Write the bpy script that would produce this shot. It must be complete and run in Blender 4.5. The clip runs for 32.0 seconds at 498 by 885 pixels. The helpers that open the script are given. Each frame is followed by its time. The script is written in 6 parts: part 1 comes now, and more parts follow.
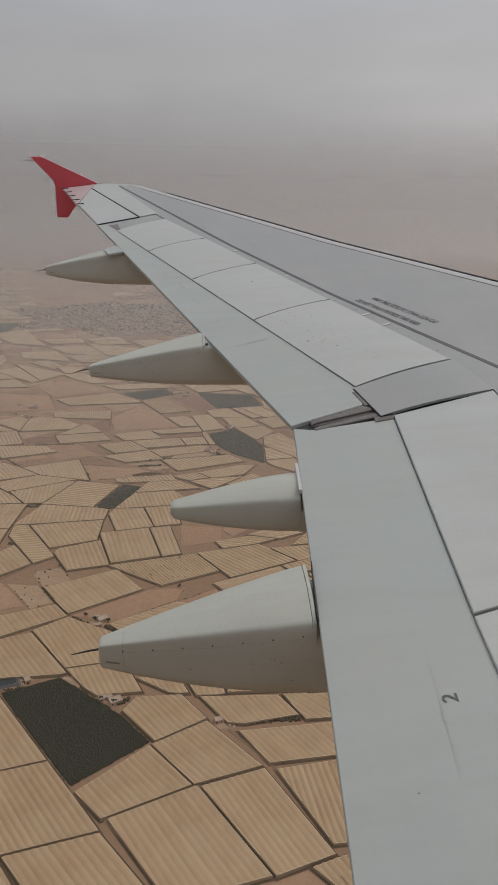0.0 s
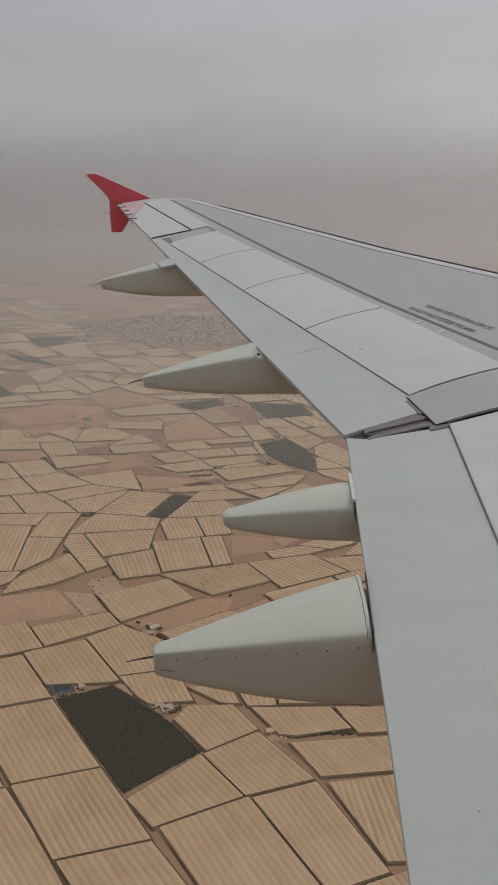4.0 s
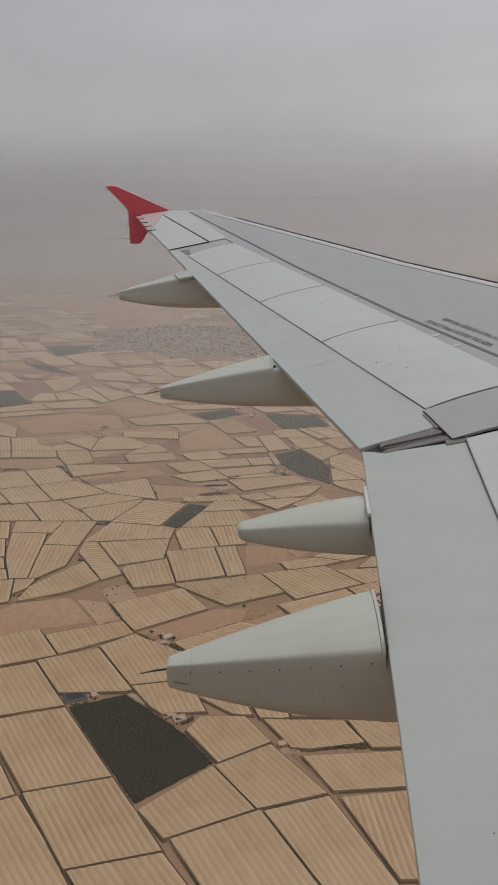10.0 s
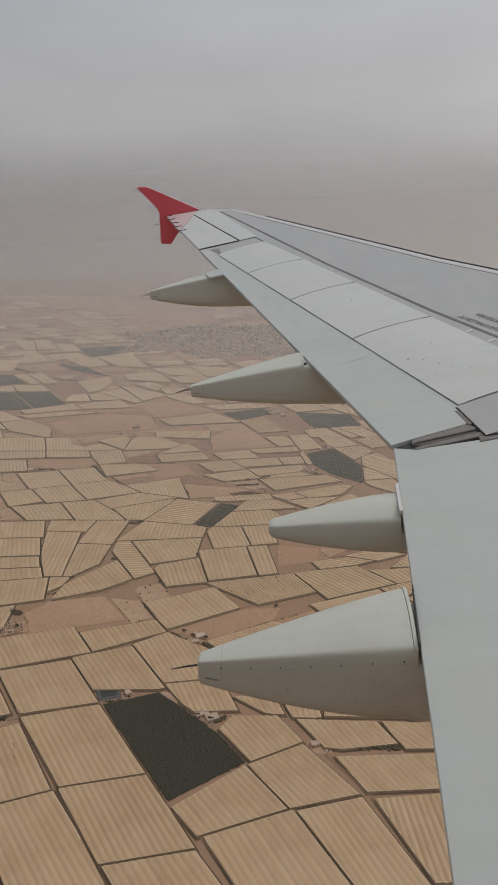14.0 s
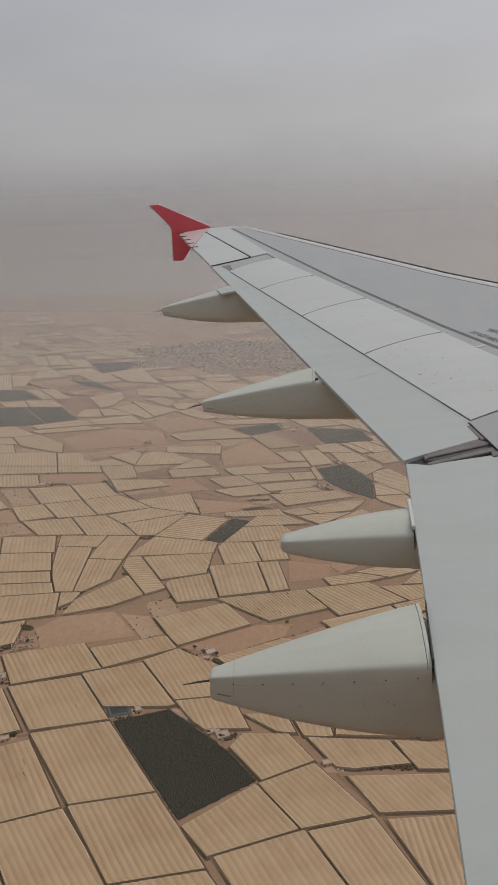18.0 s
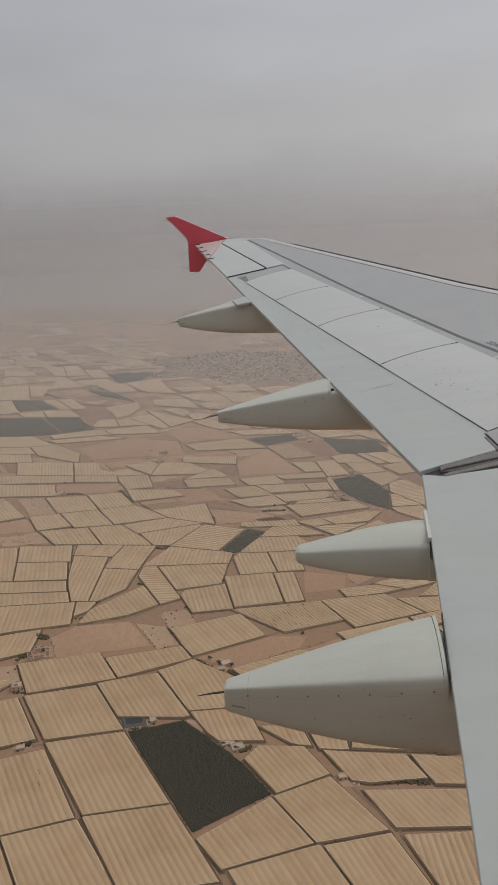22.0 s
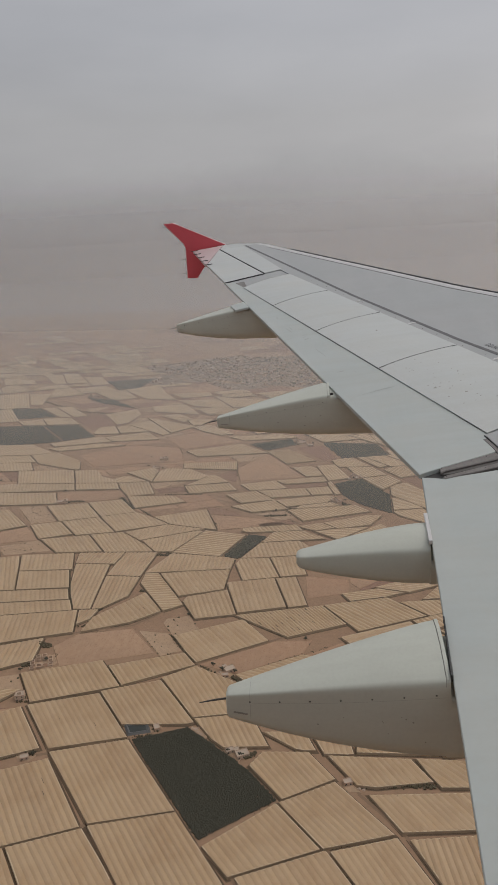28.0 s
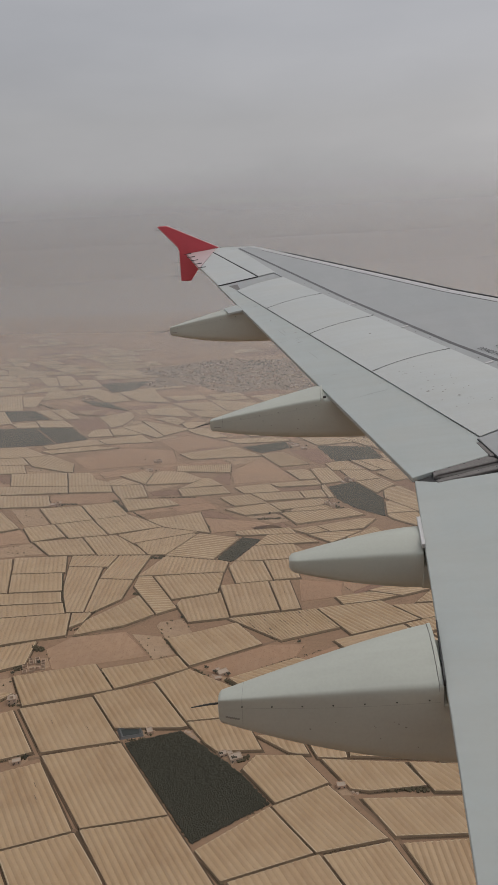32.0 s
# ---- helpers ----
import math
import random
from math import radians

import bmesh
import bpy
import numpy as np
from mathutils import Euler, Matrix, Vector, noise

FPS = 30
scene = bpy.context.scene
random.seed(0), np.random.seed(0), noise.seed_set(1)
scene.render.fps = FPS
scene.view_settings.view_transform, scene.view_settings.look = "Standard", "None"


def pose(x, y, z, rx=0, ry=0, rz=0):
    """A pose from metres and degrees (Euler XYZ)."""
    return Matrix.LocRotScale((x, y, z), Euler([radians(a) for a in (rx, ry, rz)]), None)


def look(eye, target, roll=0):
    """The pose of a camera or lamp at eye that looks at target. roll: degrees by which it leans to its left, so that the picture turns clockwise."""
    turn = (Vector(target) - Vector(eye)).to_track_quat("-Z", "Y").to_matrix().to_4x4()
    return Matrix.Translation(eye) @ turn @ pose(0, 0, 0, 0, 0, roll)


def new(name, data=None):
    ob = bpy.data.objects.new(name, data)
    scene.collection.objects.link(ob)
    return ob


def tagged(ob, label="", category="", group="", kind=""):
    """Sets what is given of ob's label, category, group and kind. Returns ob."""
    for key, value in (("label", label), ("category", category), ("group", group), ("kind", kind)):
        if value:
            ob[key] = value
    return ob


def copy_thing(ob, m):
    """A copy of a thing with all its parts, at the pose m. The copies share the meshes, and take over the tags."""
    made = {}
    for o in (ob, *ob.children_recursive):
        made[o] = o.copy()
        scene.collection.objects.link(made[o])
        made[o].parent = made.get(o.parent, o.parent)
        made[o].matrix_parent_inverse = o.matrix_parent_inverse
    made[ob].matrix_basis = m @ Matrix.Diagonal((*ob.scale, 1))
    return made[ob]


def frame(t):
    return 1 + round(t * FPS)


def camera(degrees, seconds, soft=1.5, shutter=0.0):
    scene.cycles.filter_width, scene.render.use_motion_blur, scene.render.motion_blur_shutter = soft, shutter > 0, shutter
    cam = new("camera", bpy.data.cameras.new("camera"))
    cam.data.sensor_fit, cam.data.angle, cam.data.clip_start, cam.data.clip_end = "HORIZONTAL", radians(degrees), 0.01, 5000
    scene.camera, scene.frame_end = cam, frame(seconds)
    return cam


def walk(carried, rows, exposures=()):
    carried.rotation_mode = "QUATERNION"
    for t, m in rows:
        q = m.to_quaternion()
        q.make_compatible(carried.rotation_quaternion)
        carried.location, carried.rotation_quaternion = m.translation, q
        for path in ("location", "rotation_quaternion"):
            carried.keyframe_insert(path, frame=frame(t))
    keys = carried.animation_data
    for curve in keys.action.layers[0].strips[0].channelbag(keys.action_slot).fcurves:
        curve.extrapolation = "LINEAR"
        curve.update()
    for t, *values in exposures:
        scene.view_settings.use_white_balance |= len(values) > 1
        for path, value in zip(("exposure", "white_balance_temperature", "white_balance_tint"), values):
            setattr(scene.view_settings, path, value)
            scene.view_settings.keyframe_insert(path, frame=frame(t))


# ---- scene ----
# The eye is the fuselage window, 475 m above the plain; x is forward along the flight, y is outboard.
ALT = 475.0
cam = camera(39.44, 32.0, soft=1.0)
# seconds, eye offset (x, y, z), downward tilt, turn to the right, lean
PATH = [
    (0, 0.008, 0.002, -0.000, 20.63, 5.43, 1.492),
    (0.5, 0.006, 0.011, -0.010, 20.50, 4.93, 1.532),
    (1, 0.005, 0.009, 0.004, 20.51, 4.33, 0.923),
    (1.5, 0.007, 0.006, 0.001, 20.45, 3.68, 1.227),
    (2, 0.002, 0.011, -0.001, 20.44, 3.08, 0.918),
    (2.5, 0.001, 0.004, -0.007, 20.33, 2.44, 0.869),
    (4.5, -0.006, -0.001, -0.001, 19.79, 0.82, -0.357),
    (5, 0.000, 0.001, 0.000, 19.77, 0.99, -0.496),
    (5.5, -0.005, 0.004, -0.003, 19.63, 1.41, -0.694),
    (6, -0.003, 0.006, 0.001, 19.46, 1.23, -0.174),
    (6.5, 0.000, -0.003, 0.008, 19.48, 0.87, -0.858),
    (7, 0.002, 0.002, -0.004, 19.51, 0.63, -0.777),
    (7.5, 0.003, 0.001, 0.004, 19.70, 0.31, -0.465),
    (8, 0.002, 0.000, -0.001, 19.71, 0.19, -0.487),
    (8.5, -0.003, 0.010, -0.016, 19.31, 0.14, -0.608),
    (9, 0.000, 0.000, -0.000, 19.23, -0.00, -0.000),
    (9.5, -0.001, -0.005, 0.011, 18.99, -0.20, 0.106),
    (10, -0.006, -0.002, 0.013, 19.01, -0.36, -0.055),
    (10.5, -0.006, -0.005, 0.006, 19.19, -0.56, -0.273),
    (11, -0.002, 0.001, -0.000, 19.17, -0.74, -0.453),
    (11.5, -0.004, -0.003, 0.005, 19.04, -1.28, -0.487),
    (12, -0.004, -0.004, 0.011, 19.22, -1.50, -0.170),
    (12.5, -0.003, -0.005, -0.000, 19.26, -2.05, -0.428),
    (13, -0.000, -0.007, 0.005, 19.26, -2.63, -0.347),
    (13.5, 0.004, -0.004, -0.001, 19.10, -2.98, -1.029),
    (14, 0.001, -0.001, -0.004, 19.03, -3.10, -1.152),
    (14.5, -0.002, -0.014, 0.006, 18.99, -3.47, -1.237),
    (16.5, 0.003, -0.012, 0.012, 18.02, -3.67, -1.107),
    (17, 0.001, -0.007, -0.003, 17.89, -4.04, -1.430),
    (17.5, -0.001, -0.006, -0.004, 18.05, -3.74, -1.148),
    (18, -0.005, -0.013, -0.001, 17.75, -4.02, -1.406),
    (18.5, -0.002, -0.014, 0.007, 17.70, -4.06, -1.660),
    (19, 0.006, -0.015, 0.001, 17.84, -4.14, -1.434),
    (19.5, 0.002, -0.016, 0.004, 17.61, -4.84, -1.959),
    (20, -0.003, -0.014, 0.005, 17.44, -5.22, -1.598),
    (20.5, 0.001, -0.016, 0.007, 17.37, -5.44, -1.569),
    (21, -0.003, -0.017, 0.004, 17.23, -5.47, -1.389),
    (21.5, -0.004, -0.022, 0.014, 17.07, -5.31, -1.514),
    (22, -0.002, -0.016, 0.002, 16.87, -5.35, -1.686),
    (22.5, -0.004, -0.016, -0.001, 16.77, -5.69, -2.027),
    (23, 0.002, -0.015, 0.004, 16.83, -5.48, -2.533),
    (23.5, -0.003, -0.011, 0.008, 16.86, -5.08, -2.338),
    (24, 0.005, -0.010, 0.012, 16.88, -5.12, -2.517),
    (24.5, -0.001, -0.014, 0.000, 17.07, -4.97, -2.266),
    (25, -0.007, -0.014, 0.003, 16.95, -4.85, -2.226),
    (25.5, -0.001, -0.013, 0.002, 16.87, -5.06, -2.141),
    (27.5, -0.000, -0.011, 0.000, 16.43, -5.12, -2.419),
    (28, 0.006, -0.011, -0.001, 16.43, -5.38, -2.421),
    (28.5, 0.004, -0.022, 0.009, 16.27, -5.33, -2.607),
    (29, 0.002, -0.017, 0.004, 16.24, -5.27, -2.393),
    (29.5, 0.003, -0.022, 0.009, 16.44, -5.13, -2.646),
    (30, 0.003, -0.014, 0.009, 16.61, -5.07, -2.602),
    (30.5, 0.004, -0.011, -0.004, 16.59, -5.04, -2.588),
    (31, 0.015, -0.004, -0.006, 16.43, -4.97, -2.595),
    (31.5, 0.012, -0.001, -0.010, 16.19, -4.80, -2.328),
    (32, 0.011, 0.005, -0.004, 16.21, -4.83, -2.201),
]


def aim(x, y, z, tilt, turn, lean):
    a, b = radians(tilt), radians(turn)
    eye = Vector((x, y, z + ALT))
    way = Vector((math.sin(b) * math.cos(a), math.cos(b) * math.cos(a), -math.sin(a)))
    return look(eye, eye + 10 * way, lean)


walk(cam, [(t, aim(*r)) for t, *r in PATH], [(0, -0.10), (5, -0.03), (9, 0.0), (20, 0.03), (32, -0.06)])

# ---- light: a bright, dusty overcast ----
world = bpy.data.worlds.new("world")
scene.world = world
world.use_nodes = True
wn, wl = world.node_tree.nodes, world.node_tree.links
wn.clear()
w_out = wn.new("ShaderNodeOutputWorld")
w_bg = wn.new("ShaderNodeBackground")
w_sky = wn.new("ShaderNodeTexSky")
w_sky.sky_type, w_sky.sun_disc = "NISHITA", False
w_sky.sun_elevation, w_sky.sun_rotation, w_sky.dust_density = radians(58), radians(70), 6.0
w_co = wn.new("ShaderNodeTexCoord")
w_sep = wn.new("ShaderNodeSeparateXYZ")
w_map = wn.new("ShaderNodeMapRange")
w_map.inputs["From Min"].default_value, w_map.inputs["From Max"].default_value = -0.2, 1.0
w_ramp = wn.new("ShaderNodeValToRGB")
SKY = [(-0.20, (0.20, 0.175, 0.165)), (-0.05, (0.250, 0.224, 0.215)), (0.0, (0.285, 0.261, 0.254)), (0.05, (0.318, 0.298, 0.292)),
       (0.12, (0.350, 0.335, 0.331)), (0.25, (0.345, 0.338, 0.340)), (0.5, (0.45, 0.445, 0.445)), (1.0, (0.66, 0.655, 0.65))]
els = w_ramp.color_ramp.elements
while len(els) < len(SKY):
    els.new(0.5)
for el, (z, c) in zip(els, SKY):
    el.position, el.color = (z + 0.2) / 1.2, (*c, 1)
w_noise = wn.new("ShaderNodeTexNoise")
w_noise.inputs["Scale"].default_value, w_noise.inputs["Detail"].default_value, w_noise.inputs["Roughness"].default_value = 2.4, 5.0, 0.5
w_sq = wn.new("ShaderNodeMapping")
w_sq.inputs["Scale"].default_value = (1.0, 1.0, 3.2)
w_cl = wn.new("ShaderNodeMapRange")
w_cl.inputs["From Min"].default_value, w_cl.inputs["From Max"].default_value = 0.3, 0.7
w_cl.inputs["To Min"].default_value, w_cl.inputs["To Max"].default_value = 0.90, 1.09
w_mul = wn.new("ShaderNodeVectorMath")
w_mul.operation = "SCALE"
w_az = wn.new("ShaderNodeMapRange")
w_az.inputs["From Min"].default_value, w_az.inputs["From Max"].default_value = -0.45, 0.45
w_az.inputs["To Min"].default_value, w_az.inputs["To Max"].default_value = -0.16, 0.20
w_low = wn.new("ShaderNodeMapRange")
w_low.inputs["From Min"].default_value, w_low.inputs["From Max"].default_value = 0.0, 0.22
w_low.inputs["To Min"].default_value, w_low.inputs["To Max"].default_value = 1.0, 0.25
w_tilt = wn.new("ShaderNodeMath")
w_tilt.operation = "MULTIPLY_ADD"
w_tilt.inputs[2].default_value = 1.0
w_m2 = wn.new("ShaderNodeMath")
w_m2.operation = "MULTIPLY"
w_add = wn.new("ShaderNodeMix")
w_add.data_type, w_add.blend_type = "RGBA", "ADD"
w_add.inputs["Factor"].default_value = 0.03
wl.new(w_co.outputs["Generated"], w_sep.inputs[0])
wl.new(w_co.outputs["Generated"], w_sq.inputs["Vector"])
wl.new(w_sq.outputs[0], w_noise.inputs["Vector"])
wl.new(w_noise.outputs["Fac"], w_cl.inputs["Value"])
wl.new(w_sep.outputs["Z"], w_map.inputs["Value"])
wl.new(w_sep.outputs["X"], w_az.inputs["Value"])
wl.new(w_map.outputs[0], w_ramp.inputs["Fac"])
wl.new(w_cl.outputs[0], w_m2.inputs[0])
wl.new(w_sep.outputs["Z"], w_low.inputs["Value"])
wl.new(w_az.outputs[0], w_tilt.inputs[0])
wl.new(w_low.outputs[0], w_tilt.inputs[1])
wl.new(w_tilt.outputs[0], w_m2.inputs[1])
wl.new(w_ramp.outputs["Color"], w_mul.inputs[0])
wl.new(w_m2.outputs[0], w_mul.inputs["Scale"])
wl.new(w_mul.outputs[0], w_add.inputs["A"])
w_max, w_com = wn.new("ShaderNodeMath"), wn.new("ShaderNodeCombineXYZ")
w_max.operation = "MAXIMUM"
w_max.inputs[1].default_value = 0.15
wl.new(w_sep.outputs["Z"], w_max.inputs[0])
wl.new(w_sep.outputs["X"], w_com.inputs["X"])
wl.new(w_sep.outputs["Y"], w_com.inputs["Y"])
wl.new(w_max.outputs[0], w_com.inputs["Z"])
wl.new(w_com.outputs[0], w_sky.inputs["Vector"])
wl.new(w_sky.outputs["Color"], w_add.inputs["B"])
wl.new(w_add.outputs["Result"], w_bg.inputs["Color"])
wl.new(w_bg.outputs[0], w_out.inputs["Surface"])

sun = new("sun", bpy.data.lights.new("sun", "SUN"))
sun.data.energy, sun.data.angle, sun.data.color = 0.5, radians(25), (1.0, 0.95, 0.88)
sun.matrix_world = look((0, 0, 900), Vector((0, 0, 900)) - Vector((0.45, 0.25, 0.86)))

# ---- materials ----
def material(name, base, rough=0.6, metal=0.0, var=(), bump=(), obj_random=0.0, tint=None, coord="Object", spec=0.5):
    """var: rows of (scale, strength, colour) that are laid over the base by noise; bump: (scale, distance)."""
    m = bpy.data.materials.new(name)
    m.use_nodes = True
    nt = m.node_tree
    nodes, links = nt.nodes, nt.links
    b = nodes["Principled BSDF"]
    b.inputs["Roughness"].default_value, b.inputs["Metallic"].default_value = rough, metal
    b.inputs["Specular IOR Level"].default_value = spec
    co = nodes.new("ShaderNodeTexCoord")
    rgb = nodes.new("ShaderNodeRGB")
    rgb.outputs[0].default_value = (*base, 1)
    col = rgb.outputs[0]
    if obj_random:
        info = nodes.new("ShaderNodeObjectInfo")
        mix = nodes.new("ShaderNodeMix")
        mix.data_type = "RGBA"
        mix.inputs["B"].default_value = (*(tint or [c * 0.5 for c in base]), 1)
        mr = nodes.new("ShaderNodeMath")
        mr.operation = "MULTIPLY"
        mr.inputs[1].default_value = obj_random
        links.new(info.outputs["Random"], mr.inputs[0])
        links.new(mr.outputs[0], mix.inputs["Factor"])
        links.new(col, mix.inputs["A"])
        col = mix.outputs["Result"]
    for scale, strength, c in var:
        n = nodes.new("ShaderNodeTexNoise")
        n.inputs["Detail"].default_value, n.inputs["Roughness"].default_value = 6.0, 0.6
        if isinstance(scale, tuple):
            mp = nodes.new("ShaderNodeMapping")
            mp.inputs["Scale"].default_value = scale
            links.new(co.outputs[coord], mp.inputs["Vector"])
            links.new(mp.outputs[0], n.inputs["Vector"])
            n.inputs["Scale"].default_value = 1.0
        else:
            n.inputs["Scale"].default_value = scale
            links.new(co.outputs[coord], n.inputs["Vector"])
        mr = nodes.new("ShaderNodeMapRange")
        mr.inputs["From Min"].default_value, mr.inputs["From Max"].default_value = 0.42, 0.68
        mr.inputs["To Max"].default_value = strength
        links.new(n.outputs["Fac"], mr.inputs["Value"])
        mix = nodes.new("ShaderNodeMix")
        mix.data_type = "RGBA"
        mix.inputs["B"].default_value = (*c, 1)
        links.new(mr.outputs[0], mix.inputs["Factor"])
        links.new(col, mix.inputs["A"])
        col = mix.outputs["Result"]
    links.new(col, b.inputs["Base Color"])
    if bump:
        n = nodes.new("ShaderNodeTexNoise")
        n.inputs["Scale"].default_value, n.inputs["Detail"].default_value = bump[0], 5.0
        bp = nodes.new("ShaderNodeBump")
        bp.inputs["Distance"].default_value, bp.inputs["Strength"].default_value = bump[1], 0.6
        links.new(co.outputs[coord], n.inputs["Vector"])
        links.new(n.outputs["Fac"], bp.inputs["Height"])
        links.new(bp.outputs[0], b.inputs["Normal"])
    return m


GREY_SKIN = material("grey_wing_paint", (0.325, 0.334, 0.338), 0.42, var=[(0.6, 0.5, (0.30, 0.325, 0.33)), ((2.2, 0.5, 1), 0.34, (0.40, 0.405, 0.40)), ((0.5, 3, 1), 0.3, (0.30, 0.30, 0.30)), (3.0, 0.2, (0.375, 0.385, 0.40)), (26, 0.10, (0.27, 0.27, 0.26))], bump=(3, 0.002))
LIGHT_PANEL = material("pale_grey_panel_paint", (0.465, 0.488, 0.483), 0.40, var=[(0.7, 0.65, (0.405, 0.437, 0.440)), (1.7, 0.45, (0.465, 0.463, 0.432)), ((0.8, 5, 1), 0.30, (0.50, 0.52, 0.52)), ((1.2, 9, 1), 0.22, (0.38, 0.385, 0.36)), (40, 0.16, (0.385, 0.385, 0.36))], bump=(2.5, 0.002), obj_random=0.12, tint=(0.43, 0.468, 0.478))
FLAP_PAINT = material("flap_paint", (0.385, 0.422, 0.417), 0.42, var=[(0.7, 0.6, (0.345, 0.387, 0.39)), ((6, 0.5, 1), 0.18, (0.45, 0.47, 0.46)), ((1.1, 6, 1), 0.34, (0.33, 0.34, 0.32)), (1.9, 0.4, (0.42, 0.425, 0.395)), (30, 0.14, (0.37, 0.36, 0.335))], bump=(1.6, 0.003))
FAIR_PAINT = material("fairing_paint", (0.472, 0.492, 0.440), 0.45, var=[(2.5, 0.30, (0.42, 0.435, 0.39)), ((2, 14, 8), 0.22, (0.37, 0.36, 0.33)), (60, 0.12, (0.30, 0.29, 0.27))], bump=(9, 0.0015))
LINE_PAINT = material("dark_walkway_paint", (0.10, 0.10, 0.105), 0.6, var=[(12, 0.4, (0.15, 0.15, 0.15))])
# near-black: shade in the wing's gaps put into the colour; also screws and rivets
GAP = material("gap_shade_and_dark_fittings", (0.045, 0.045, 0.047), 0.8, var=[(20, 0.4, (0.08, 0.075, 0.07))])
SEAL = material("worn_seal_metal", (0.165, 0.152, 0.145), 0.5, 0.2, var=[(18, 0.5, (0.11, 0.10, 0.095)), (60, 0.3, (0.25, 0.235, 0.22))], bump=(60, 0.001))
# copy of the seal metal with the shade of its lower face in the colour
DARK_SEAL = material("shaded_seal_metal", (0.075, 0.068, 0.064), 0.55, 0.2, var=[(18, 0.5, (0.10, 0.09, 0.085))], bump=(60, 0.001))
BARE_METAL = material("slat_metal", (0.58, 0.57, 0.57), 0.38, 0.35, var=[(4, 0.3, (0.55, 0.55, 0.55)), (30, 0.15, (0.42, 0.41, 0.40))])
RED = material("red_paint", (0.58, 0.075, 0.10), 0.38, var=[(2.5, 0.35, (0.42, 0.045, 0.065)), (20, 0.15, (0.48, 0.10, 0.11))])
PINK = material("faded_red_paint", (0.49, 0.375, 0.38), 0.45, var=[(3, 0.4, (0.50, 0.44, 0.44))])
PALE_EDGE = material("pale_worn_edge", (0.70, 0.55, 0.55), 0.5, var=[(9, 0.5, (0.62, 0.42, 0.43))])
BLACK = material("black_rubber_and_rod", (0.03, 0.028, 0.028), 0.6)
MARK = material("marking_paint", (0.095, 0.097, 0.103), 0.6, var=[(60, 0.5, (0.2, 0.2, 0.2))])
SMEAR = material("rubbed_paint", (0.33, 0.345, 0.335), 0.5, var=[(25, 0.6, (0.37, 0.40, 0.395))])
GRIME = material("oily_grime", (0.24, 0.23, 0.21), 0.7, var=[(30, 0.5, (0.36, 0.35, 0.33))])

SOIL = material("dry_red_soil", (0.28, 0.18, 0.118), 0.95, var=[(0.004, 0.6, (0.33, 0.225, 0.15)), (0.02, 0.5, (0.25, 0.155, 0.10)), (0.15, 0.5, (0.21, 0.14, 0.095)), (0.9, 0.25, (0.34, 0.24, 0.165))], spec=0.1)
BARE = material("bare_field_soil", (0.41, 0.275, 0.182), 0.95, obj_random=0.7, tint=(0.33, 0.195, 0.128), var=[(0.02, 0.5, (0.42, 0.295, 0.205)), (0.006, 0.5, (0.27, 0.175, 0.12)), (0.1, 0.35, (0.25, 0.165, 0.115)), ((0.35, 0.03, 1), 0.35, (0.31, 0.19, 0.12)), (0.5, 0.25, (0.25, 0.16, 0.10))], spec=0.1)
PLOUGH = material("ploughed_soil", (0.24, 0.145, 0.11), 0.95, obj_random=0.5, tint=(0.29, 0.18, 0.12), var=[(0.03, 0.4, (0.29, 0.18, 0.13)), (0.6, 0.3, (0.18, 0.11, 0.085))], spec=0.1)
COVER = material("greenhouse_netting", (0.378, 0.248, 0.132), 0.45, obj_random=0.75, tint=(0.305, 0.19, 0.098), var=[(0.015, 0.45, (0.47, 0.345, 0.21)), ((0.25, 0.02, 1), 0.3, (0.38, 0.27, 0.165)), (0.06, 0.3, (0.42, 0.29, 0.17)), (0.5, 0.25, (0.37, 0.255, 0.15))], spec=0.65)
# woven netting scatters more light at a grazing view
sheen = COVER.node_tree.nodes["Principled BSDF"].inputs
sheen["Sheen Weight"].default_value, sheen["Sheen Roughness"].default_value, sheen["Sheen Tint"].default_value = 1.0, 0.30, (1.0, 0.82, 0.56, 1)
COVER_EDGE = material("greenhouse_side_netting", (0.40, 0.295, 0.195), 0.7, obj_random=0.5, tint=(0.22, 0.165, 0.115), var=[(0.1, 0.5, (0.20, 0.15, 0.105))], spec=0.3)
RIM = material("pale_netting_rim", (0.58, 0.465, 0.32), 0.7, obj_random=0.7, tint=(0.42, 0.31, 0.20), var=[(0.15, 0.5, (0.50, 0.39, 0.27)), (0.03, 0.4, (0.42, 0.32, 0.22))], spec=0.3)
VERGE = material("verge_soil_and_wall_shade", (0.12, 0.084, 0.057), 0.95, var=[(0.08, 0.5, (0.17, 0.118, 0.08)), (0.6, 0.5, (0.075, 0.06, 0.04))], spec=0.1)
GUTTER = material("gutter_strip", (0.33, 0.235, 0.15), 0.9, var=[(0.3, 0.5, (0.22, 0.155, 0.10))], spec=0.1)
FAINT = material("faint_joint", (0.33, 0.335, 0.31), 0.6, var=[(30, 0.5, (0.27, 0.27, 0.25))])
TEAR = material("torn_netting_hole", (0.10, 0.075, 0.055), 0.9, var=[(0.4, 0.4, (0.17, 0.12, 0.08))])
LEAF = material("orchard_foliage", (0.078, 0.074, 0.055), 0.8, obj_random=0.5, tint=(0.07, 0.066, 0.046), var=[(0.05, 0.5, (0.075, 0.07, 0.05)), (1.6, 0.4, (0.045, 0.045, 0.033))], spec=0.25)
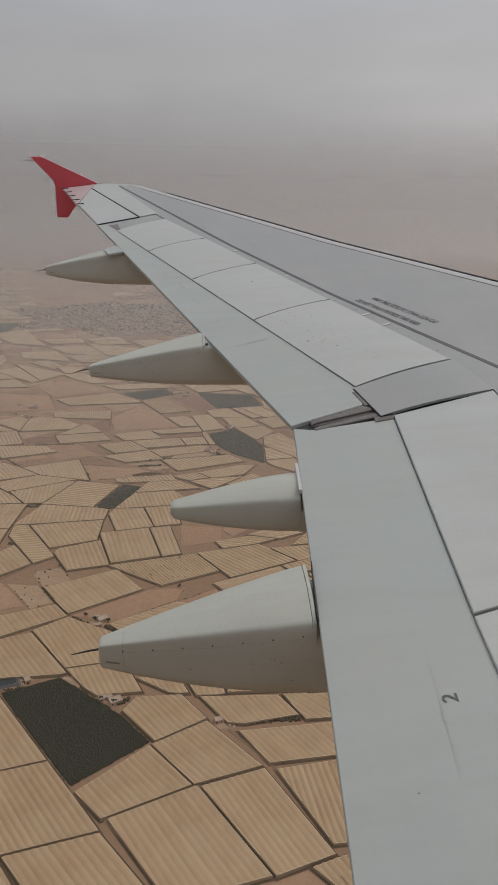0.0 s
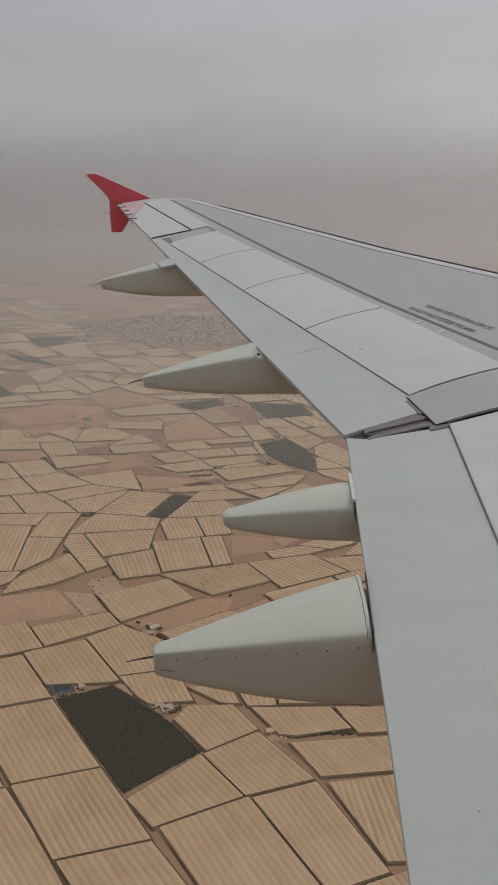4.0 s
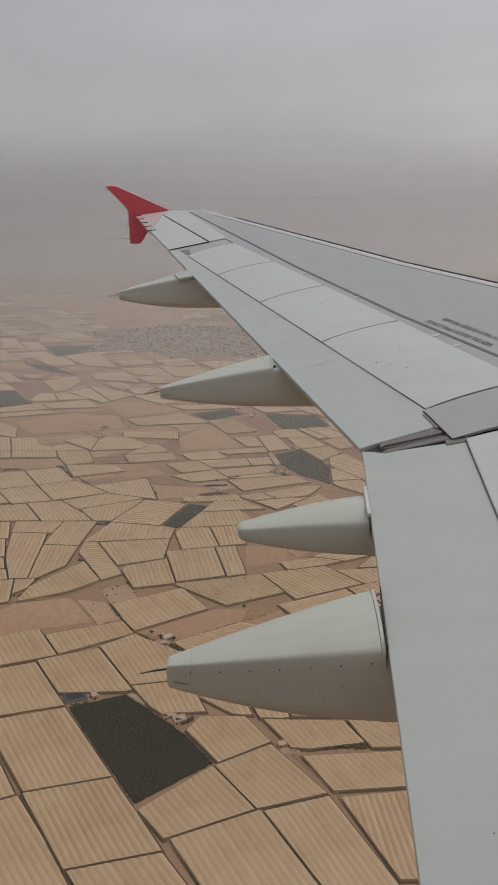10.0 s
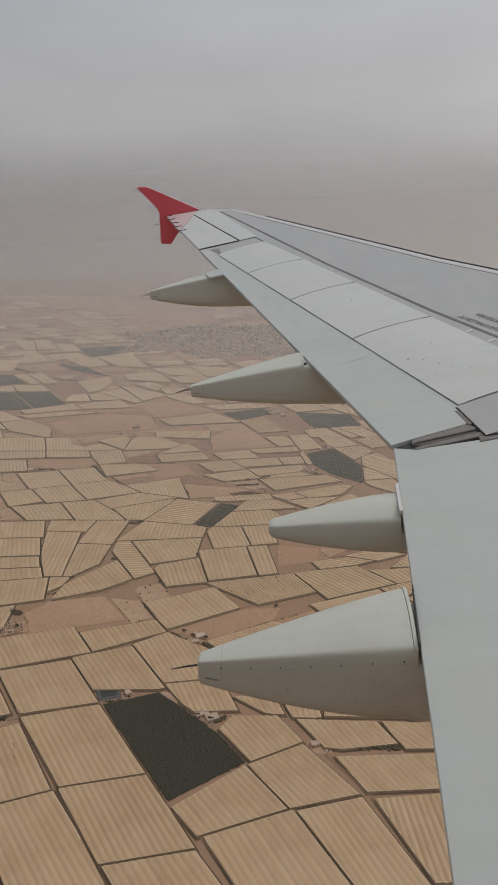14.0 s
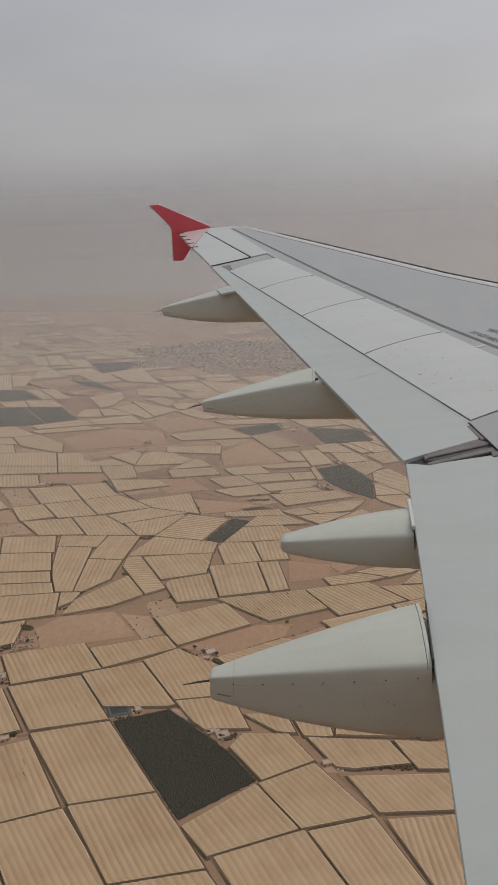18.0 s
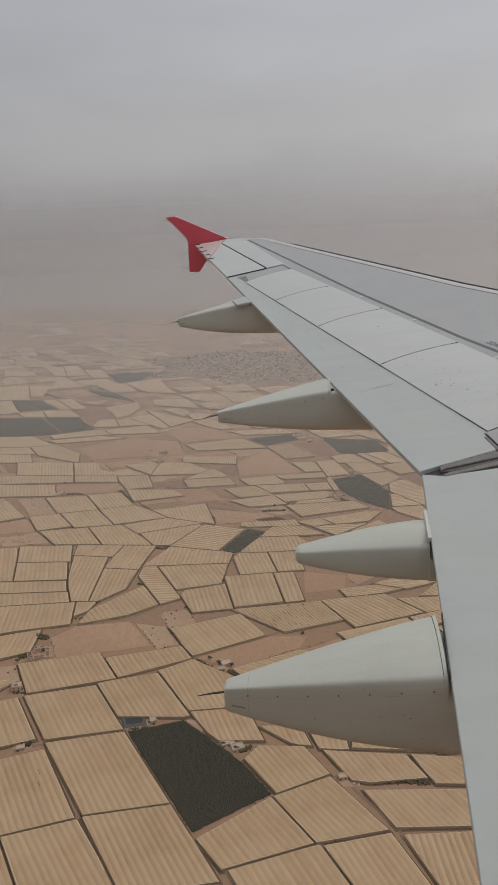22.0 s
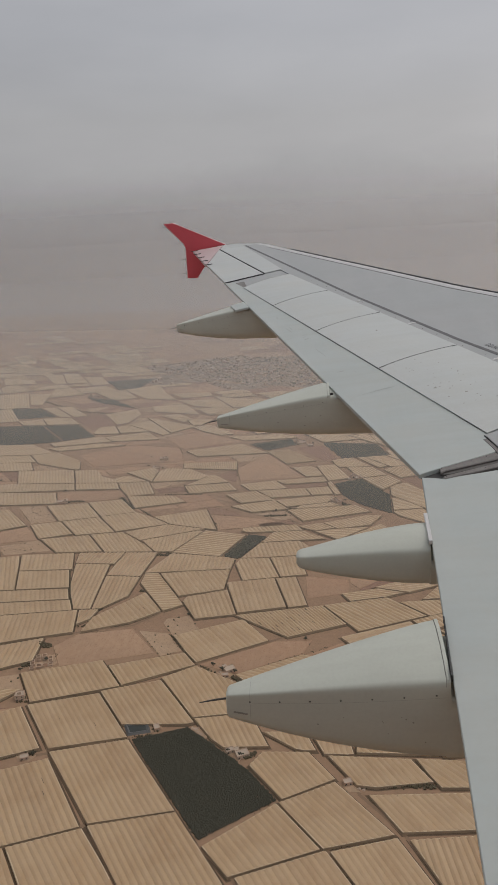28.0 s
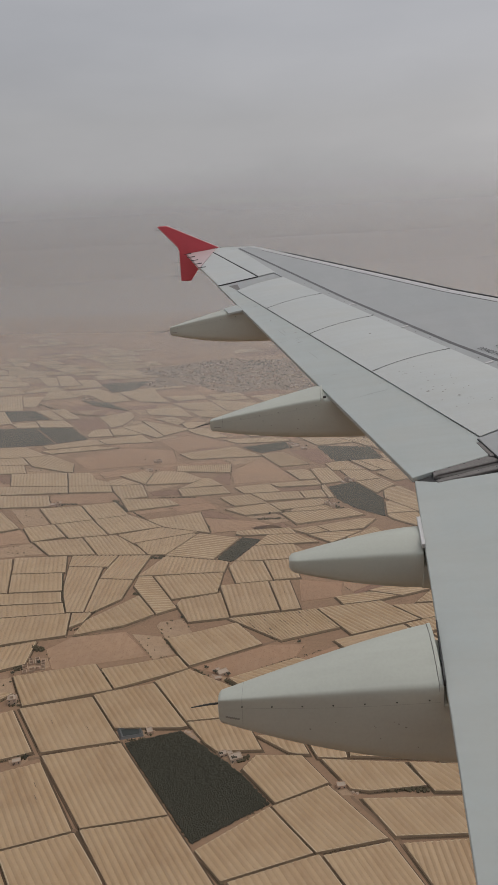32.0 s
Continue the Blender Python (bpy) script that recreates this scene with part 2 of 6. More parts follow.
SCRUB_SOIL = material("sandy_waste_soil", (0.41, 0.285, 0.188), 0.95, obj_random=0.4, tint=(0.33, 0.22, 0.15), var=[(0.03, 0.5, (0.45, 0.33, 0.235)), (0.12, 0.5, (0.27, 0.19, 0.13)), (0.6, 0.35, (0.20, 0.15, 0.10))], spec=0.1)
SHRUB = material("dusty_shrub", (0.10, 0.082, 0.052), 0.8, var=[(0.2, 0.5, (0.12, 0.10, 0.06)), (2.0, 0.4, (0.05, 0.045, 0.03))], spec=0.2)
BARK = material("bark", (0.13, 0.09, 0.06), 0.9, var=[(4, 0.5, (0.08, 0.06, 0.04))])
SCUFF = material("scuffed_paint", (0.37, 0.385, 0.375), 0.5, var=[(25, 0.6, (0.42, 0.44, 0.43))])
TOWN_DUST = material("trodden_town_ground", (0.26, 0.20, 0.155), 0.95, var=[(0.02, 0.5, (0.32, 0.25, 0.19)), (0.12, 0.5, (0.19, 0.145, 0.11)), (0.5, 0.4, (0.12, 0.10, 0.075))], spec=0.1)
TRACK = material("dusty_track", (0.215, 0.145, 0.098), 0.95, var=[(0.1, 0.5, (0.165, 0.112, 0.078)), (0.7, 0.3, (0.28, 0.195, 0.13))], spec=0.1)
HOUSE = material("plastered_wall", (0.47, 0.365, 0.28), 0.85, obj_random=0.8, tint=(0.47, 0.30, 0.21), var=[(0.15, 0.4, (0.46, 0.36, 0.28)), (1.2, 0.3, (0.38, 0.29, 0.22))], spec=0.2)
HOUSE_ROOF = material("flat_concrete_roof", (0.46, 0.37, 0.295), 0.9, obj_random=0.7, tint=(0.36, 0.29, 0.23), var=[(0.3, 0.5, (0.40, 0.33, 0.26)), (2, 0.3, (0.30, 0.24, 0.19))], spec=0.2)
OPENING = material("dark_window_glass", (0.05, 0.05, 0.055), 0.2)
WOOD = material("painted_door", (0.16, 0.10, 0.07), 0.6, var=[(3, 0.4, (0.10, 0.07, 0.05))])
WATER = material("reservoir_water", (0.04, 0.045, 0.042), 0.4, var=[(0.05, 0.4, (0.055, 0.06, 0.055))], spec=0.25)
LINER = material("reservoir_liner", (0.09, 0.09, 0.09), 0.6, var=[(0.3, 0.4, (0.15, 0.13, 0.11))])


# sheet tones: near pair paler and warmer, far pair greyer; the view's darker left and brighter right are in the colour
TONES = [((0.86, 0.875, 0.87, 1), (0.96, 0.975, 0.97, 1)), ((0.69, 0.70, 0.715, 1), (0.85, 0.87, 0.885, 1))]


def haze_material(name, alpha, top, soft_top, foot=170.0, reach=2000.0):
    """Haze on an upright sheet: mostly clear, thinning to nothing at the ground line and at the top of the dust layer.
    """
    m = bpy.data.materials.new(name)
    m.use_nodes = True
    nodes, links = m.node_tree.nodes, m.node_tree.links
    nodes.clear()
    out = nodes.new("ShaderNodeOutputMaterial")
    mix = nodes.new("ShaderNodeMixShader")
    clear = nodes.new("ShaderNodeBsdfTransparent")
    both = nodes.new("ShaderNodeMixShader")
    dif, tra = nodes.new("ShaderNodeBsdfDiffuse"), nodes.new("ShaderNodeBsdfTranslucent")
    co, sep = nodes.new("ShaderNodeTexCoord"), nodes.new("ShaderNodeSeparateXYZ")
    side_tone, tone = nodes.new("ShaderNodeMapRange"), nodes.new("ShaderNodeMix")
    # darker to the left, brighter to the right, put into the haze colour
    side_tone.inputs["From Min"].default_value, side_tone.inputs["From Max"].default_value = -0.4 * reach, 0.4 * reach
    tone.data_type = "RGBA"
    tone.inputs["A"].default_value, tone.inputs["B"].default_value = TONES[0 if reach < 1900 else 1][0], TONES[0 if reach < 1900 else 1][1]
    links.new(sep.outputs["X"], side_tone.inputs["Value"])
    links.new(side_tone.outputs[0], tone.inputs["Factor"])
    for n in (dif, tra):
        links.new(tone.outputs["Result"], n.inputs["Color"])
    lo, hi, mul = nodes.new("ShaderNodeMapRange"), nodes.new("ShaderNodeMapRange"), nodes.new("ShaderNodeMath")
    lo.interpolation_type = hi.interpolation_type = "SMOOTHSTEP"
    lo.inputs["From Min"].default_value, lo.inputs["From Max"].default_value = 0.0, foot
    lo.inputs["To Max"].default_value = alpha
    hi.inputs["From Min"].default_value, hi.inputs["From Max"].default_value = top, top + soft_top
    hi.inputs["To Min"].default_value, hi.inputs["To Max"].default_value = 1.0, 0.0
    mul.operation = "MULTIPLY"
    links.new(co.outputs["Object"], sep.inputs[0])
    links.new(sep.outputs["Z"], lo.inputs["Value"])
    links.new(sep.outputs["Z"], hi.inputs["Value"])
    links.new(lo.outputs[0], mul.inputs[0])
    links.new(hi.outputs[0], mul.inputs[1])
    links.new(dif.outputs[0], both.inputs[1])
    links.new(tra.outputs[0], both.inputs[2])
    links.new(mul.outputs[0], mix.inputs["Fac"])
    links.new(clear.outputs[0], mix.inputs[1])
    links.new(both.outputs[0], mix.inputs[2])
    links.new(mix.outputs[0], out.inputs["Surface"])
    return m


# ---- mesh helpers ----
def part(name, verts, faces, mat, parent=None, label="", smooth=False):
    me = bpy.data.meshes.new(name)
    me.from_pydata([tuple(v) for v in verts], [], faces)
    me.materials.append(mat)
    if smooth:
        me.shade_smooth()
        me.set_sharp_from_angle(angle=radians(42))
    ob = new(name, me)
    ob.parent = parent
    return tagged(ob, label=label)


def ccw(poly):
    a = sum(p[0] * q[1] - q[0] * p[1] for p, q in zip(poly, poly[1:] + poly[:1]))
    return list(poly) if a > 0 else list(reversed(poly))


def inset(poly, d):
    """A convex counter-clockwise polygon drawn in by d; a list of distances draws each edge in by its own."""
    n = len(poly)
    ds = d if isinstance(d, list) else [d] * n
    lines = []
    for i in range(n):
        (x0, y0), (x1, y1) = poly[i], poly[(i + 1) % n]
        l = math.hypot(x1 - x0, y1 - y0) or 1e-6
        nx, ny = -(y1 - y0) / l, (x1 - x0) / l
        lines.append((nx, ny, nx * x0 + ny * y0 + ds[i]))
    out = []
    for i in range(n):
        a, b = lines[i - 1], lines[i]
        det = a[0] * b[1] - a[1] * b[0]
        if abs(det) < 1e-4:
            out.append((poly[i][0] + b[0] * ds[i], poly[i][1] + b[1] * ds[i]))
        else:
            out.append(((a[2] * b[1] - b[2] * a[1]) / det, (a[0] * b[2] - b[0] * a[2]) / det))
    return out


def wz(x, y):
    """Height of the wing's upper surface, from the eye."""
    return (-2.458 + 0.111 * x + 0.166 * y) / 0.98


UP = Vector((-0.111, -0.166, 0.98)).normalized()


def onwing(x, y, h=0.0):
    return Vector((x, y, wz(x, y))) + UP * h


def slab(name, poly, mat, parent, top=0.0, thick=0.03, bevel=0.004, label=""):
    """A plate in the wing's surface with softened edges."""
    p = ccw(poly)
    n = len(p)
    q = inset(p, bevel)
    rings = [[onwing(x, y, top - thick) for x, y in p], [onwing(x, y, top - bevel) for x, y in p], [onwing(x, y, top) for x, y in q]]
    verts = [v for r in rings for v in r]
    faces = [list(range(n - 1, -1, -1)), list(range(2 * n, 3 * n))]
    for r in range(2):
        for i in range(n):
            j = (i + 1) % n
            faces.append([r * n + i, r * n + j, (r + 1) * n + j, (r + 1) * n + i])
    return part(name, verts, faces, mat, parent, label)


def tube(name, path, radii, mat, parent, label="", sides=8):
    verts, faces = [], []
    for k, (p, r) in enumerate(zip(path, radii)):
        d = (Vector(path[min(k + 1, len(path) - 1)]) - Vector(path[max(k - 1, 0)])).normalized()
        a = d.orthogonal().normalized()
        b = d.cross(a)
        for i in range(sides):
            t = 2 * math.pi * i / sides
            verts.append(Vector(p) + a * (r * math.cos(t)) + b * (r * math.sin(t)))
    for k in range(len(path) - 1):
        for i in range(sides):
            j = (i + 1) % sides
            faces.append([k * sides + i, k * sides + j, (k + 1) * sides + j, (k + 1) * sides + i])
    faces.append(list(range(sides - 1, -1, -1)))
    faces.append(list(range((len(path) - 1) * sides, len(path) * sides)))
    return part(name, verts, faces, mat, parent, label, smooth=True)


# ---- the wing ----
wing = new("aircraft_wing")
wing.location = (0, 0, ALT)
tagged(wing, "grey airliner wing with red tip fence, flaps slightly extended in flight", "aircraft wing")


def x_le(y):
    return -0.496 - 0.5336 * (y - 13.962) + 0.08 * max(0.0, 9.3 - y)


def x_te(y):
    return 0.773 - 0.3075 * (y - 4.65) if y > 4.65 else 0.773 + 0.072 * (y - 4.65)


def x_st(y):
    return -1.016 - 0.397 * (y - 11.053)


def x_sf(y):
    return -0.315 - 0.4095 * (y - 11.524)


# inner box, near-black: the shade seen in the panel gaps is put into its colour
verts, faces = [], []
stations = [-2.1, 2.4, 4.6, 4.95, 7.0, 9.5, 12.0, 14.0, 14.9]
for y in stations:
    te, le = x_te(y) + (0.35 if y < 4.7 else 0.16), x_le(y) - 0.06
    if y > 14.2:
        le -= (y - 14.2) * 0.9
    c = le - te
    prof = [(0.0, -0.07), (0.3, -0.055), (0.8, -0.055), (0.97, -0.06), (1.0, -0.09), (0.97, -0.14), (0.8, -0.05 - 0.085 * c), (0.5, -0.06 - 0.10 * c), (0.2, -0.06 - 0.05 * c), (0.0, -0.09)]
    verts += [onwing(te + u * c, y, h) for u, h in prof]
k = len(prof)
for s in range(len(stations) - 1):
    for i in range(k):
        j = (i + 1) % k
        faces.append([s * k + i, s * k + j, (s + 1) * k + j, (s + 1) * k + i])
faces += [list(range(k)), list(range((len(stations) - 1) * k, len(stations) * k))[::-1]]
part("wing_box", verts, faces, GAP, wing, "wing structure coloured near-black for the shade under the panels")

# forward skin, in plates butted along the span
G = 0.004
cuts = [-2.1, 4.85, 14.15]


def aft_edge(y):
    if y < 4.86:
        return 2.312
    if y < 5.44:
        return 2.312 - (y - 4.86) * 0.22
    if y < 11.53:
        return x_sf(y) + 0.008
    return -0.316 - (y - 11.53) * 0.36


for a, b in zip(cuts, cuts[1:]):
    mids = [m for m in (4.86, 5.44, 11.53) if a < m < b]
    aft = [(aft_edge(y), y) for y in [a] + mids + [b - 0.0015]]
    poly = [(x_le(a) - 0.19, a)] + ([(x_le(9.3) - 0.19, 9.3)] if a < 9.3 < b else []) + [(x_le(b) - 0.19, b - 0.0015)] + aft[::-1]
    slab("skin_plate", poly, GREY_SKIN, wing, 0.0, 0.03, 0.0012)
slab("skin_plate", [(x_le(14.15) - 0.15, 14.15), (-0.845, 14.42), (-1.04, 14.70), (-1.27, 14.76), (-1.262, 14.15)], GREY_SKIN, wing, 0.0, 0.03, 0.0012)

SLAT_PAINT = material("pale_slat_paint", (0.455, 0.452, 0.45), 0.35, var=[(3, 0.3, (0.53, 0.525, 0.52)), (25, 0.15, (0.45, 0.44, 0.43))])
# leading edge: rounded slats
joints = [-2.1, 3.0, 5.5, 7.4, 9.3, 10.9, 12.7, 14.15]
nose = [(-0.178, 0.003), (-0.11, 0.003), (-0.045, -0.003), (-0.014, -0.018), (0.0, -0.04), (-0.004, -0.07), (-0.03, -0.11), (-0.1, -0.15), (-0.3, -0.2), (-0.3, -0.06), (-0.178, -0.03)]
for a, b in zip(joints, joints[1:]):
    verts, faces = [], []
    for y in (a + 0.004, b - 0.004):
        verts += [onwing(x_le(y) + dx, y, h) for dx, h in nose]
    m = len(nose)
    faces = [[i, (i + 1) % m, m + (i + 1) % m, m + i] for i in range(m)] + [list(range(m))[::-1], list(range(m, 2 * m))]
    part("slat", verts, faces, SLAT_PAINT, wing, "pale worn leading edge slat")

for a, b in zip([-2.1, 9.3], [9.3, 14.15]):
    pts = [(x_le(a) - 0.187, a), (x_le(b) - 0.187, b)]
    d = (Vector(pts[1]) - Vector(pts[0])).normalized() * 0.003
    slab("slat_gap", [(pts[0][0] + d.y, pts[0][1] - d.x), (pts[1][0] + d.y, pts[1][1] - d.x), (pts[1][0] - d.y, pts[1][1] + d.x), (pts[0][0] - d.y, pts[0][1] + d.x)], SEAL, wing, 0.0035, 0.02, 0.0005)

# dark strip for the shade in the slot between the lowered slats and the wing's edge
for a, b in zip([-2.1, 9.3], [9.3, 13.6]):
    slab("slot_shade_strip", [(x_le(a) - 0.026, a), (x_le(a) - 0.006, a), (x_le(b) - 0.006, b), (x_le(b) - 0.026, b)], GAP, wing, 0.002, 0.02, 0.0005)

# curved tip leading edge
tip = [(-0.600, 14.15), (-0.74, 14.45), (-0.95, 14.74), (-1.25, 14.99), (-1.52, 15.17), (-1.78, 15.24)]
verts, faces = [], []
for i, (x, y) in enumerate(tip):
    d = Vector((0.85, 0.5)) if i < 3 else Vector((0.5, 0.85))
    d = d.normalized() * (0.16, 0.13, 0.11, 0.09, 0.07, 0.04)[i]
    verts += [onwing(x - d.x, y - d.y, 0.001), onwing(x - d.x * 0.35, y - d.y * 0.35, -0.002), onwing(x, y, -0.025), onwing(x - d.x * 0.3, y - d.y * 0.3, -0.08), onwing(x - d.x, y - d.y, -0.1)]
for i in range(len(tip) - 1):
    for j in range(4):
        faces.append([5 * i + j, 5 * i + j + 1, 5 * i + j + 6, 5 * i + j + 5])
part("tip_edge", verts, faces, SLAT_PAINT, wing, "pale rounded wing tip edge", smooth=True)
slab("tip_plate", [(-1.30, 14.765), (-0.96, 14.72), (-1.30, 14.96), (-1.60, 15.14), (-1.79, 15.19), (-1.825, 14.80)], LIGHT_PANEL, wing, -0.001, 0.04)
slab("tip_cap", [(-2.44, 15.10), (-1.80, 15.19), (-1.838, 14.80), (-1.925, 13.34), (-2.315, 14.69)], PINK, wing, 0.0, 0.05, label="faded pink wing tip cap")

# pale plate ahead of the aileron, and the aileron
slab("fixed_plate", [(-1.815, 14.785), (-1.31, 14.74), (-0.45, 11.995), (-0.725, 11.88)], LIGHT_PANEL, wing, 0.001)
slab("aileron", [(-1.835, 14.76), (-0.752, 11.862), (-1.375, 11.615), (-1.905, 13.33)], LIGHT_PANEL, wing, 0.0, 0.035, label="pale grey aileron with dark hinge gap")
slab("closing_strip", [(-0.735, 11.85), (-0.44, 11.97), (-0.325, 11.54), (-1.02, 11.07), (-1.21, 11.50), (-1.36, 11.60)], GREY_SKIN, wing, -0.014, 0.03)
slab("rub_plate", [(-1.19, 11.49), (-1.05, 11.52), (-0.98, 11.17), (-1.06, 11.13)], SEAL, wing, -0.008, 0.02)

# spoilers: gently cambered plates
def camber(u, rise):
    return rise * 4 * u * (1 - u) * (1.15 - 0.3 * u)


def cambered(name, te0, te1, f1, f0, rise, mat, top=0.004, thick=0.025, label="", steps=10):
    """te0-te1: the trailing edge, f0-f1: the forward edge over it."""
    verts, faces = [], []
    for i in range(steps + 1):
        u = i / steps
        for (xa, ya), (xb, yb) in ((te0, f0), (te1, f1)):
            verts.append(onwing(xa + (xb - xa) * u, ya + (yb - ya) * u, top + camber(u, rise)))
    n = len(verts)
    verts += [v - UP * thick for v in verts]
    for i in range(steps):
        q = [2 * i, 2 * i + 1, 2 * i + 3, 2 * i + 2]
        faces += [q[::-1], [n + j for j in q], [2 * i, 2 * i + 2, n + 2 * i + 2, n + 2 * i], [2 * i + 1, n + 2 * i + 1, n + 2 * i + 3, 2 * i + 3]]
    e = 2 * steps
    faces += [[0, n, n + 1, 1], [e, e + 1, n + e + 1, n + e]]
    ob = part(name, verts, faces, mat, wing, label)
    bv = ob.modifiers.new("edge", "BEVEL")
    bv.width, bv.segments, bv.limit_method, bv.angle_limit = 0.004, 2, "ANGLE", radians(50)
    return ob


def joint(te, fr, rise, wide=0.009, top=0.006, mat=None, steps=10):
    """A dark strip over the joint of two plates; the gap's shade is in its colour."""
    d = Vector((fr[0] - te[0], fr[1] - te[1])).normalized()
    sx, sy = -d.y * wide, d.x * wide
    verts, faces = [], []
    for i in range(steps + 1):
        u = i / steps
        x, y = te[0] + (fr[0] - te[0]) * u, te[1] + (fr[1] - te[1]) * u
        h = top + camber(u, rise)
        verts += [onwing(x + sx, y + sy, h - 0.02), onwing(x + sx, y + sy, h), onwing(x - sx, y - sy, h), onwing(x - sx, y - sy, h - 0.02)]
    for i in range(steps):
        faces += [[4 * i + j, 4 * i + j + 1, 4 * i + j + 5, 4 * i + j + 4] for j in range(3)]
    return part("gap_line", verts, faces, mat or GAP, wing)


ends = [(11.053, 11.516), (9.724, 10.10), (8.289, 8.665), (6.795, 7.144), (5.149, 5.452)]
RISE = 0.022
for (t1, f1), (t0, f0) in zip(ends, ends[1:]):
    g = 0.006
    cambered("spoiler", (x_st(t0 + g), t0 + g), (x_st(t1 - g), t1 - g), (x_sf(f1 - g), f1 - g), (x_sf(f0 + g), f0 + g), RISE, LIGHT_PANEL, label="pale grey spoiler panel")
for t, f in ends[1:4]:
    joint((x_st(t), t), (x_sf(f), f), RISE, 0.0075)
joint((x_st(5.16) - 0.004, 5.16), (x_st(11.05) - 0.004, 11.05), 0.0, 0.004, -0.007, SEAL)
joint((-0.738, 11.857), (-1.372, 11.606), 0.0, 0.009, 0.002)
joint((-1.83, 14.783), (-0.74, 11.866), 0.0, 0.0065, 0.003)
slab("spoiler", [(1.492, 4.640), (2.300, 4.842), (2.300, 2.888), (1.358, 2.700)], LIGHT_PANEL, wing, 0.004, 0.025, label="pale grey inboard spoiler panel")
slab("root_panel", [(1.354, 2.682), (2.300, 2.870), (2.300, -2.1), (1.16, -2.1)], LIGHT_PANEL, wing, 0.002, 0.025)
cambered("fixed_panel", (1.404, 4.652), (1.306, 5.118), (2.200, 5.436), (2.306, 4.860), 0.020, GREY_SKIN, 0.005, 0.02, "grey fixed panel between the spoilers")

# hinge strip with small bright brackets, and the dark walkway line
for y in (6.62, 6.32, 8.05, 9.3):
    slab("bracket", [(x_sf(y) + 0.005, y), (x_sf(y) + 0.085, y + 0.035), (x_sf(y) + 0.095, y + 0.01), (x_sf(y) + 0.015, y - 0.025)], BARE_METAL, wing, 0.008, 0.008, 0.002, "small bright bracket")
rs = random.Random(31)
for i in range(20):
    y = 5.7 + i * 0.27 + rs.uniform(-0.06, 0.06)
    x, r = x_sf(y) + rs.uniform(0.03, 0.09), rs.uniform(0.003, 0.007)
    slab("fastener", [(x - r, y), (x, y - 1.4 * r), (x + r, y), (x, y + 1.4 * r)], SEAL, wing, 0.0045, 0.006, 0.0015)
line = [(-1.284, 14.742), (0.594, 9.632), (1.53, 7.311), (2.152, 5.946), (3.6, 2.8), (4.4, 0.9)]
for (xa, ya), (xb, yb) in zip(line, line[1:]):
    d = Vector((xb - xa, yb - ya)).normalized()
    s = Vector((-d.y, d.x)) * 0.021
    slab("walkway_line", [(xa + s.x, ya + s.y), (xb + s.x, yb + s.y), (xb - s.x, yb - s.y), (xa - s.x, ya - s.y)], LINE_PAINT, wing, 0.0022, 0.002, 0.0002, "dark painted walkway line")

# flaps
slab("outboard_flap", [(0.752, 4.665), (0.880, 4.715), (1.315, 4.862), (1.345, 5.08), (x_st(5.149) + 0.03, 5.16), (-1.0, 11.06), (-1.20, 11.51), (-1.372, 11.593)], FLAP_PAINT, wing, -0.007, 0.035, label="long pale grey outboard flap")
slab("flap_tab", [(-1.13, 10.08), (-1.035, 9.80), (-0.84, 9.86), (-0.95, 10.20)], FLAP_PAINT, wing, -0.004, 0.03, label="small flap tab over the fairing")
slab("inboard_flap", [(0.764, 4.640), (0.900, 4.590), (1.489, 4.640), (1.357, 2.70), (1.155, -2.1), (x_te(-2.1), -2.1)], FLAP_PAINT, wing, -0.016, 0.04, label="broad pale grey inboard flap")
# near-black floor, the shade between the flap end seals put in as colour
slab("seal_gap", [(0.765, 4.690), (0.905, 4.76), (1.42, 4.90), (1.42, 4.66), (0.90, 4.60)], GAP, wing, -0.040, 0.02, 0.002)
slab("flap_end_seal", [(0.897, 4.738), (1.311, 4.864), (1.400, 4.790), (0.931, 4.684), (0.897, 4.664)], SEAL, wing, -0.012, 0.02, 0.006, label="brown rubbed metal flap end seal")
slab("flap_end_seal", [(0.897, 4.662), (0.931, 4.680), (1.400, 4.786), (1.408, 4.742), (0.960, 4.648)], DARK_SEAL, wing, -0.024, 0.02, 0.006)
slab("flap_end_seal", [(0.906, 4.609), (0.952, 4.626), (1.386, 4.732), (1.391, 4.676), (0.986, 4.591), (0.909, 4.576)], SEAL, wing, -0.010, 0.02, 0.005)
slab("seal_tab", [(1.351, 4.661), (1.505, 4.676), (1.497, 4.618), (1.347, 4.594)], SEAL, wing, -0.006, 0.02)
slab("seal_tab", [(1.276, 5.071), (1.306, 5.074), (1.356, 4.85), (1.325, 4.839)], SEAL, wing, -0.003, 0.02)
for x, y in ((0.915, 4.725), (1.02, 4.757), (1.13, 4.79), (1.24, 4.82), (0.925, 4.60), (1.06, 4.632), (1.20, 4.665), (1.33, 4.697), (1.375, 4.63)):
    slab("rivet", [(x - 0.004, y), (x, y - 0.005), (x + 0.004, y), (x, y + 0.005)], GAP, wing, -0.008, 0.008, 0.001)
# dark strip: the shade along the fixed panel's edge over the seals, put in as colour
slab("panel_edge_shade", [(1.294, 5.118), (1.300, 5.120), (1.404, 4.660), (1.488, 4.668), (1.490, 4.658), (1.396, 4.650)], GAP, wing, 0.002, 0.02, 0.001)
tube("hinge_pin", [onwing(1.449, 3.70, -0.006), onwing(1.43, 3.695, -0.006)], [0.007, 0.006], GAP, wing)


